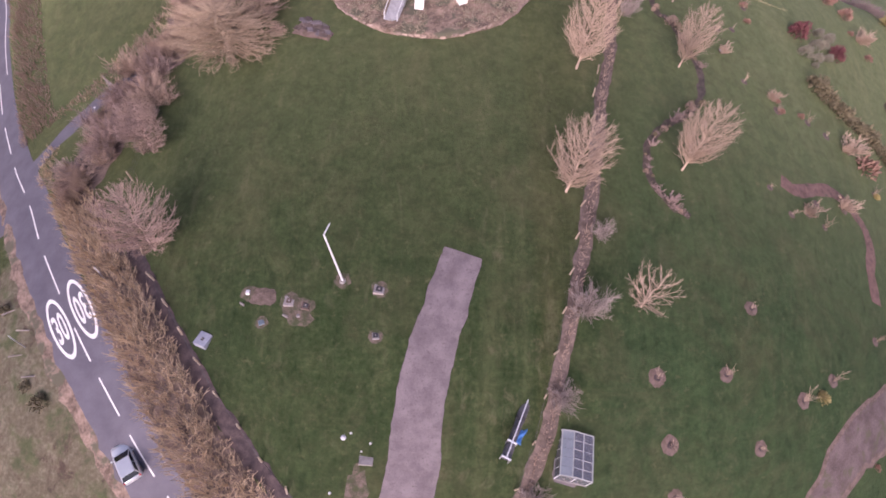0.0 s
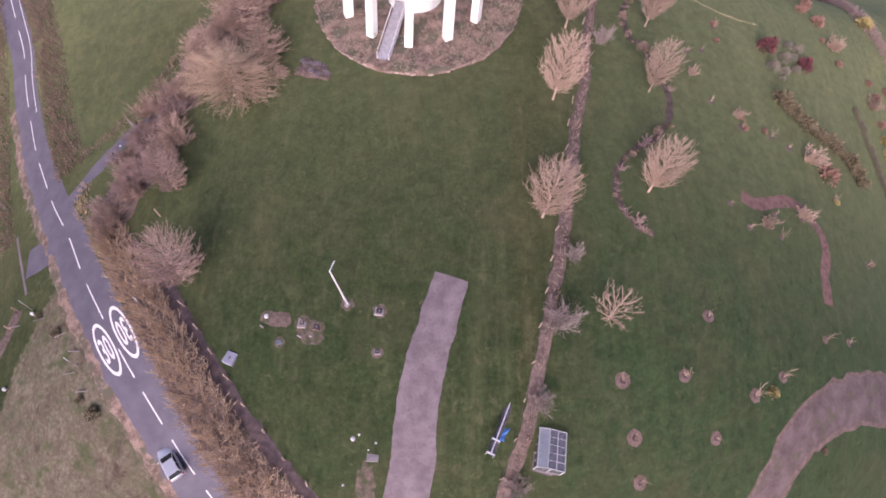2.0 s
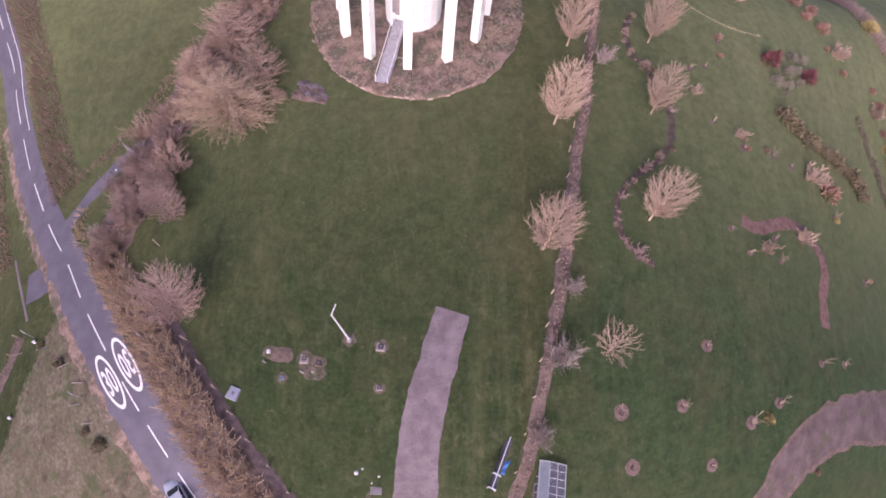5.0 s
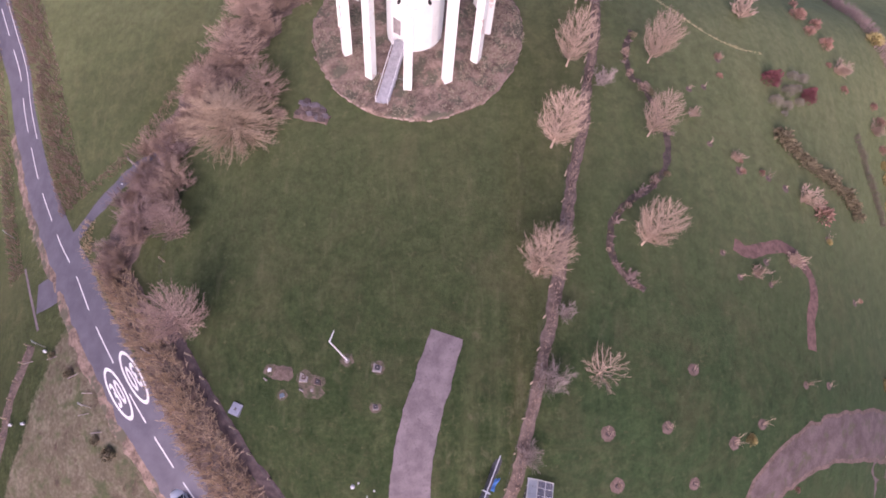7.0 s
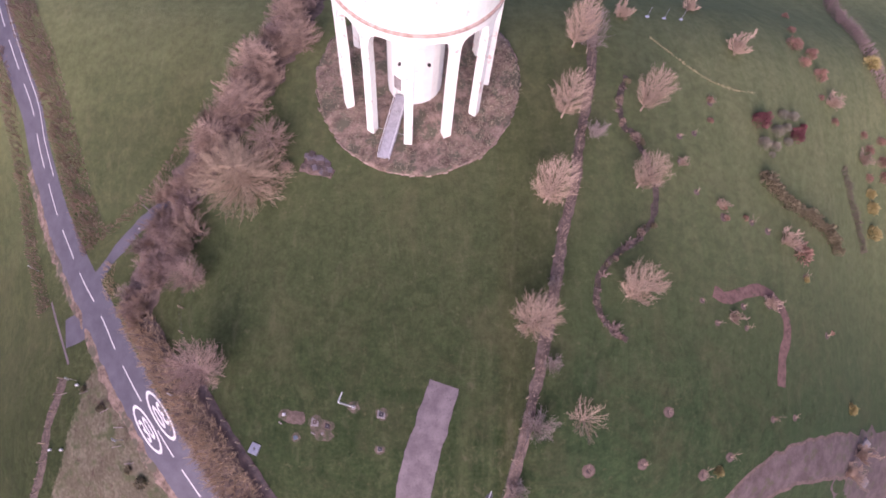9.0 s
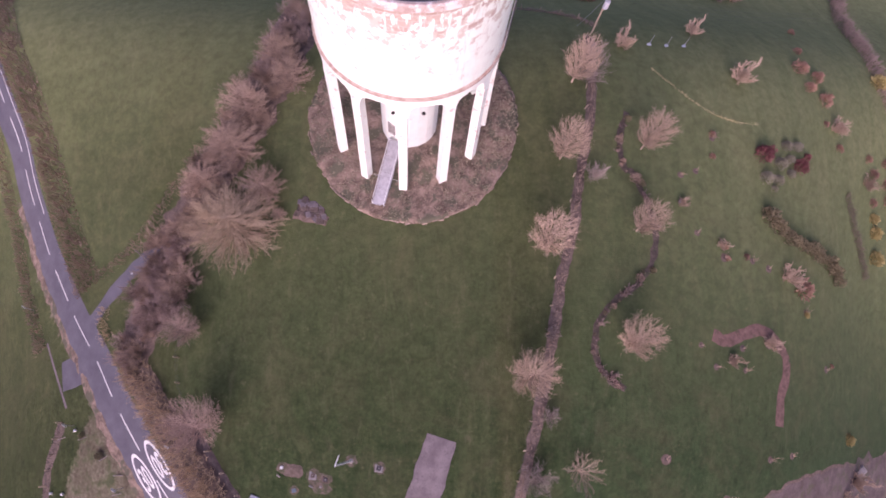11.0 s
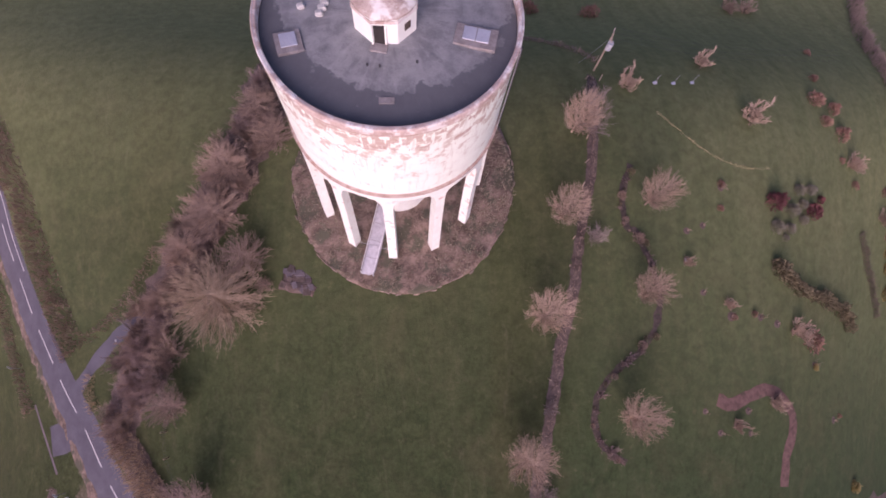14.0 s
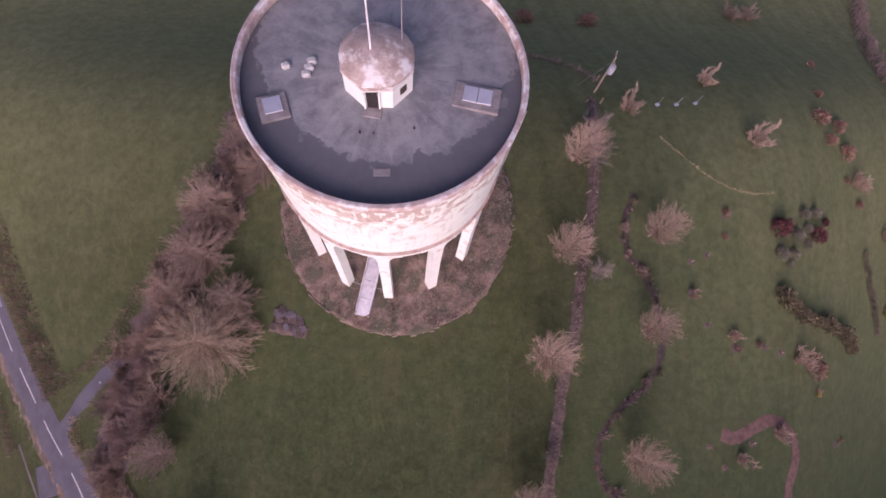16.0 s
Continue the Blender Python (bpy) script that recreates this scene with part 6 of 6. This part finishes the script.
def greenhouse():
    root = empty("greenhouse", 14.84, 6.48, None, -12)
    W_, L, E, RZ, RX = 2.75, 3.75, 1.85, 2.15, -0.40
    # ridge runs north and south
    bar = 0.045
    corners = [(-W_ / 2, -L / 2), (W_ / 2, -L / 2), (W_ / 2, L / 2), (-W_ / 2, L / 2)]
    part("sill", box(W_ + 0.12, L + 0.12, 0.16, pose(0, 0, 0.05)), CONCRETE, root)
    for x, y in corners:
        part("corner_post", rod((x, y, 0), (x, y, E), bar, bar, 6), WHITE_METAL, root)
    for y in (-L / 2, L / 2):
        part("gable_bar", rod((-W_ / 2, y, E), (RX, y, RZ), 0.05, 0.05, 6), GREY_FRAME, root)
        part("gable_bar", rod((W_ / 2, y, E), (RX, y, RZ), 0.05, 0.05, 6), GREY_FRAME, root)
    part("ridge_bar", rod((RX, -L / 2, RZ), (RX, L / 2, RZ), 0.045, 0.045, 6), GREY_FRAME, root)
    for x in (-W_ / 2, W_ / 2):
        part("eaves_bar", rod((x, -L / 2, E), (x, L / 2, E), 0.055, 0.055, 6), GREY_FRAME, root)
    part("purlin", rod(((W_ / 2 + RX) / 2, -L / 2, (E + RZ) / 2), ((W_ / 2 + RX) / 2, L / 2, (E + RZ) / 2), 0.045, 0.045, 6), GREY_FRAME, root)
    rows = 5
    for k in range(1, rows):
        y = -L / 2 + L * k / rows
        for x in (-W_ / 2, W_ / 2):
            if x > 0:
                part("glazing_bar", rod((x, y, E), (RX, y, RZ), 0.024, 0.024, 5), GREY_FRAME, root)
            part("glazing_bar", rod((x, y, 0.1), (x, y, E), 0.02, 0.02, 5), GREY_FRAME, root)

    def pane(a, b, c, d, mat_=None):
        bm2 = bmesh.new()
        a, b, c, d = (Vector(p) for p in (a, b, c, d))
        nrm = (b - a).cross(c - a).normalized() * 0.006
        top = [bm2.verts.new(p + nrm) for p in (a, b, c, d)]
        bot = [bm2.verts.new(p - nrm) for p in (a, b, c, d)]
        bm2.faces.new(top)
        bm2.faces.new(bot[::-1])
        for i in range(4):
            bm2.faces.new((top[i], bot[i], bot[(i + 1) % 4], top[(i + 1) % 4]))
        ob = part("pane", bm2, mat_ or GLASS, root)
        ob.visible_shadow = False

    for k in range(rows):
        y0, y1 = -L / 2 + L * k / rows + 0.03, -L / 2 + L * (k + 1) / rows - 0.03
        for x in (-W_ / 2, W_ / 2):
            if x < 0:
                pane((x, y0 - 0.02, E), (x, y1 + 0.02, E), (RX, y1 + 0.02, RZ), (RX, y0 - 0.02, RZ), SKY_GLASS)
            else:
                mx, mz = (x + RX) / 2, (E + RZ) / 2
                pane((x, y0, E), (x, y1, E), (mx + 0.03, y1, mz), (mx + 0.03, y0, mz))
                pane((mx - 0.03, y0, mz), (mx - 0.03, y1, mz), (RX, y1, RZ), (RX, y0, RZ))
            pane((x, y0, 0.15), (x, y1, 0.15), (x, y1, E - 0.05), (x, y0, E - 0.05))
    for y in (-L / 2, L / 2):
        for s in (-1, 1):
            pane((0.02 * s, y, 0.15), (s * (W_ / 2 - 0.05), y, 0.15), (s * (W_ / 2 - 0.05), y, E - 0.02), (0.02 * s, y, E - 0.02))
    part("door_bar", box(0.06, 0.05, 1.6, pose(0, -L / 2, 0.9)), WHITE_METAL, root)
    tagged(root, "small glazed greenhouse with a white frame beside a hedge", "greenhouse")
    for x in (-0.85, 0.45):
        st = empty("staging", 14.84 + x * 0.98, 6.48 - x * 0.2, None, -12)
        part("top", box(0.75, 3.3, 0.05, pose(0, 0, 0.75)), GREY_WOOD if x > 0 else HATCH_METAL, st)
        for s in (-0.32, 0.32):
            for y in (-1.5, 0, 1.5):
                part("leg", box(0.05, 0.05, 0.74, pose(s, y, 0.37)), GREY_WOOD, st)
        for k in range(5):
            part("tray", box(0.6, 0.5, 0.09, pose(0, -1.3 + 0.65 * k, 0.82)), BLACK_RUBBER, st)
        tagged(st, "slatted plant staging inside a greenhouse", "bench", "greenhouse staging")
    tagged(patch("greenhouse_floor", 14.84, 6.48, 1.35, 1.85, GRAVEL, 0.03, -12, 0.0, True), "gravel floor inside a greenhouse", "floor", kind="structure")


greenhouse()


def power_pole():
    root = empty("power_pole", 28.74, 81.68)
    part("shaft", rod((0, 0, -0.5), (0.1, 0.3, 7.4), 0.15, 0.11, 10), POST_WOOD, root)
    part("crossarm", box(2.0, 0.14, 0.16, pose(0.1, 0.3, 7.1, 0, 0, 70)), POST_WOOD, root)
    part("transformer", rod((0.0, -0.45, 5.3), (0.0, -0.45, 6.5), 0.42, 0.42, 14), HATCH_METAL, root, "grey drum transformer")
    for k in range(3):
        part("insulator", rod((0.1 + 0.3 * (k - 1), 0.3 + 0.85 * (k - 1), 7.15), (0.1 + 0.3 * (k - 1), 0.3 + 0.85 * (k - 1), 7.5), 0.06, 0.04, 8), PALE_STONE, root)
        part("bushing", rod((-0.2 + 0.2 * k, -0.45, 6.5), (-0.2 + 0.2 * k, -0.45, 6.85), 0.05, 0.035, 8), PALE_STONE, root)
    part("stay", rod((0.1, 0.3, 6.6), (-2.2, 1.2, 0.0), 0.02, 0.02, 5), STEEL, root)
    tagged(root, "wooden power pole with a grey transformer", "power pole")
    tw = Twigs()
    for k in range(3):
        a = Vector((28.8 + 0.3 * (k - 1), 82.0 + 0.85 * (k - 1), gz(28.7, 81.7) + 7.5))
        b = Vector((61.3, 80.4 + (k - 1) * 0.9, gz(61.3, 80.4) + 9.5))
        for i in range(16):
            p, q = a.lerp(b, i / 16), a.lerp(b, (i + 1) / 16)
            p.z -= 1.6 * math.sin(math.pi * i / 16)
            q.z -= 1.6 * math.sin(math.pi * (i + 1) / 16)
            tw.stick(p, q, 0.012, 0.012)
    tagged(tw.make("power_lines", DARK_METAL), "thin overhead power lines", "cable")


power_pole()


def sign_post(x, y, turn, name, label, plate):
    root = empty(name, x, y, None, turn)
    part("post", rod((0, 0, -0.2), (0, 0, 2.3), 0.045, 0.045, 8), STEEL, root)
    part("plate", rod((0, -0.03, 2.2), (0, 0.01, 2.2), 0.36, 0.36, 24), plate, root, "round white plate")
    tagged(root, label, "road sign")


sign_post(-37.16, 17.02, -35, "road_sign", "round white road sign on a grey post beside the road", WHITE_METAL)
sign_post(-29.45, 22.20, 145, "road_sign", "round white road sign on a grey post at the hedge", WHITE_METAL)
sign_post(-58.68, 42.45, -35, "road_sign", "round white road sign on a grey post on the verge", WHITE_METAL)
sign_post(-46.58, 25.05, -35, "road_sign", "round white road sign on a grey post beside a gateway", WHITE_METAL)
for x, y, t in ((-37.63, 16.31, 10), (-35.51, 14.21, 5), (-40.19, 20.91, 30), (-44.22, 23.43, 20), (-37.56, 18.60, 0), (-48.40, 23.40, 15)):
    ob = part("fallen_post", rod((-0.9, 0, 0.08), (0.9, 0.05, 0.12), 0.07, 0.05, 7), GREY_WOOD, None)
    put(tagged(ob, "fallen dark wooden post lying on the verge", "post", "fallen posts"), x, y, t)
for x, y in ((-50.22, 15.98), (-47.89, 15.95), (-46.12, 24.38)):
    ob = part("white_marker", box(0.35, 0.3, 0.5, pose(0, 0, 0.2)), WHITE_BLOCK, None, bevel=0.05)
    put(tagged(ob, "small white marker stone at a field edge", "marker", "white markers"), x, y, 20)


def bollard_light(x, y, turn):
    root = empty("garden_tap", x, y, None, turn)
    part("post", box(0.12, 0.12, 1.6, pose(0, 0, 0.7)), POST_WOOD, root)
    part("base", box(0.6, 0.5, 0.2, pose(0, 0, 0.08)), HATCH_METAL, root)
    tagged(root, "pale wooden stand pipe on a grey base in the lawn", "standpipe")


bollard_light(38.41, 53.14, 10)
for x, y in ((37.6, 79.7), (40.6, 79.9), (43.8, 80.4)):
    root = empty("marker_post", x, y, None, 20)
    part("post", rod((0, 0, -0.2), (0, 0, 1.9), 0.035, 0.035, 6), STEEL, root)
    part("base", box(0.6, 0.45, 0.12, pose(0, 0, 0.05)), HATCH_METAL, root, "pale blue-grey base", bevel=0.02)
    tagged(root, "thin grey post on a pale base in the lawn", "post", "marker posts")
for x, y, c in ((78.50, 15.86, 2.0), (77.44, 14.69, 1.4), (79.36, 9.77, 1.8)):
    ob = part("rubble", box(c, c * 0.6, 0.5, pose(0, 0, 0.2, 4, 6, 0)), PALE_STONE, None, bevel=0.12)
    put(tagged(ob, "pale broken rubble beside the track", "rubble", "rubble"), x, y, x * 13 % 90)


def car(x, y, turn):
    """A small silver hatchback."""
    root = empty("car", x, y, None, turn)
    root.matrix_world = root.matrix_world @ pose(0, 0, 0.06) @ Matrix.Scale(0.92, 4)
    # outline of the body along its length: y, half width, bottom, shoulder height
    secs = [(2.02, 0.55, 0.42, 0.62), (1.9, 0.72, 0.3, 0.74), (1.4, 0.82, 0.24, 0.84), (0.75, 0.85, 0.22, 0.93), (0.0, 0.86, 0.22, 0.95), (-0.9, 0.86, 0.22, 0.97), (-1.6, 0.83, 0.24, 0.98), (-1.92, 0.76, 0.3, 0.95), (-2.0, 0.68, 0.4, 0.85)]
    bm = bmesh.new()
    rings = []
    for yy, hw, lo, hi in secs:
        pts = [(-hw, lo), (-hw, (lo + hi) / 2), (-hw * 0.96, hi - 0.08), (-hw * 0.85, hi), (hw * 0.85, hi), (hw * 0.96, hi - 0.08), (hw, (lo + hi) / 2), (hw, lo)]
        rings.append([bm.verts.new((px, yy, pz)) for px, pz in pts])
    for a, b in zip(rings[:-1], rings[1:]):
        for i in range(8):
            bm.faces.new((a[i], a[(i + 1) % 8], b[(i + 1) % 8], b[i]))
    bm.faces.new(rings[0])
    bm.faces.new(rings[-1][::-1])
    bmesh.ops.recalc_face_normals(bm, faces=list(bm.faces))
    part("body", bm, CAR_PAINT, root, smooth=True)
    bm = bmesh.new()
    low = [bm.verts.new(p) for p in ((-0.72, 0.95, 0.90), (0.72, 0.95, 0.90), (0.74, -1.85, 0.95), (-0.74, -1.85, 0.95))]
    top = [bm.verts.new(p) for p in ((-0.56, 0.12, 1.44), (0.56, 0.12, 1.44), (0.58, -1.45, 1.44), (-0.58, -1.45, 1.44))]
    for i in range(4):
        bm.faces.new((low[i], low[(i + 1) % 4], top[(i + 1) % 4], top[i]))
    bm.faces.new(top)
    bmesh.ops.recalc_face_normals(bm, faces=list(bm.faces))
    part("windows", bm, CAR_GLASS, root, "dark tinted glass")
    bm = box(1.2, 1.68, 0.07, pose(0, -0.68, 1.46))
    part("roof", bm, CAR_PAINT, root, bevel=0.03)
    for s in (-1, 1):
        for a, b in (((0.70 * s, 0.93, 0.92), (0.57 * s, 0.12, 1.45)), ((0.74 * s, -0.55, 0.95), (0.585 * s, -0.55, 1.45)), ((0.745 * s, -1.8, 0.95), (0.585 * s, -1.42, 1.45))):
            part("pillar", rod(a, b, 0.035, 0.035, 6), CAR_PAINT, root)
        part("mirror", box(0.2, 0.1, 0.13, pose(0.95 * s, 0.62, 0.98)), CAR_PAINT, root, bevel=0.03)
        part("headlight", box(0.3, 0.16, 0.14, pose(0.55 * s, 1.88, 0.66, 0, 0, -18 * s)), CLEAR_LENS, root, bevel=0.03)
        part("tail_light", box(0.14, 0.1, 0.35, pose(0.7 * s, -1.93, 0.82)), RED_LENS, root, bevel=0.02)
        for yy in (1.25, -1.3):
            tyre = part("wheel", rod((0.70 * s, yy, 0.30), (0.86 * s, yy, 0.30), 0.30, 0.30, 18), BLACK_RUBBER, root, "black tyre")
            part("rim", rod((0.85 * s, yy, 0.30), (0.875 * s, yy, 0.30), 0.19, 0.17, 12), STEEL, tyre)
    part("number_plate", box(0.5, 0.02, 0.11, pose(0, -2.02, 0.62)), WHITE_METAL, root, "blank plate")
    part("front_plate", box(0.5, 0.02, 0.11, pose(0, 2.03, 0.5)), WHITE_METAL, root, "blank plate")
    tagged(root, "small silver hatchback car on the road", "car")


car(-24.2, 6.6, 38.0)
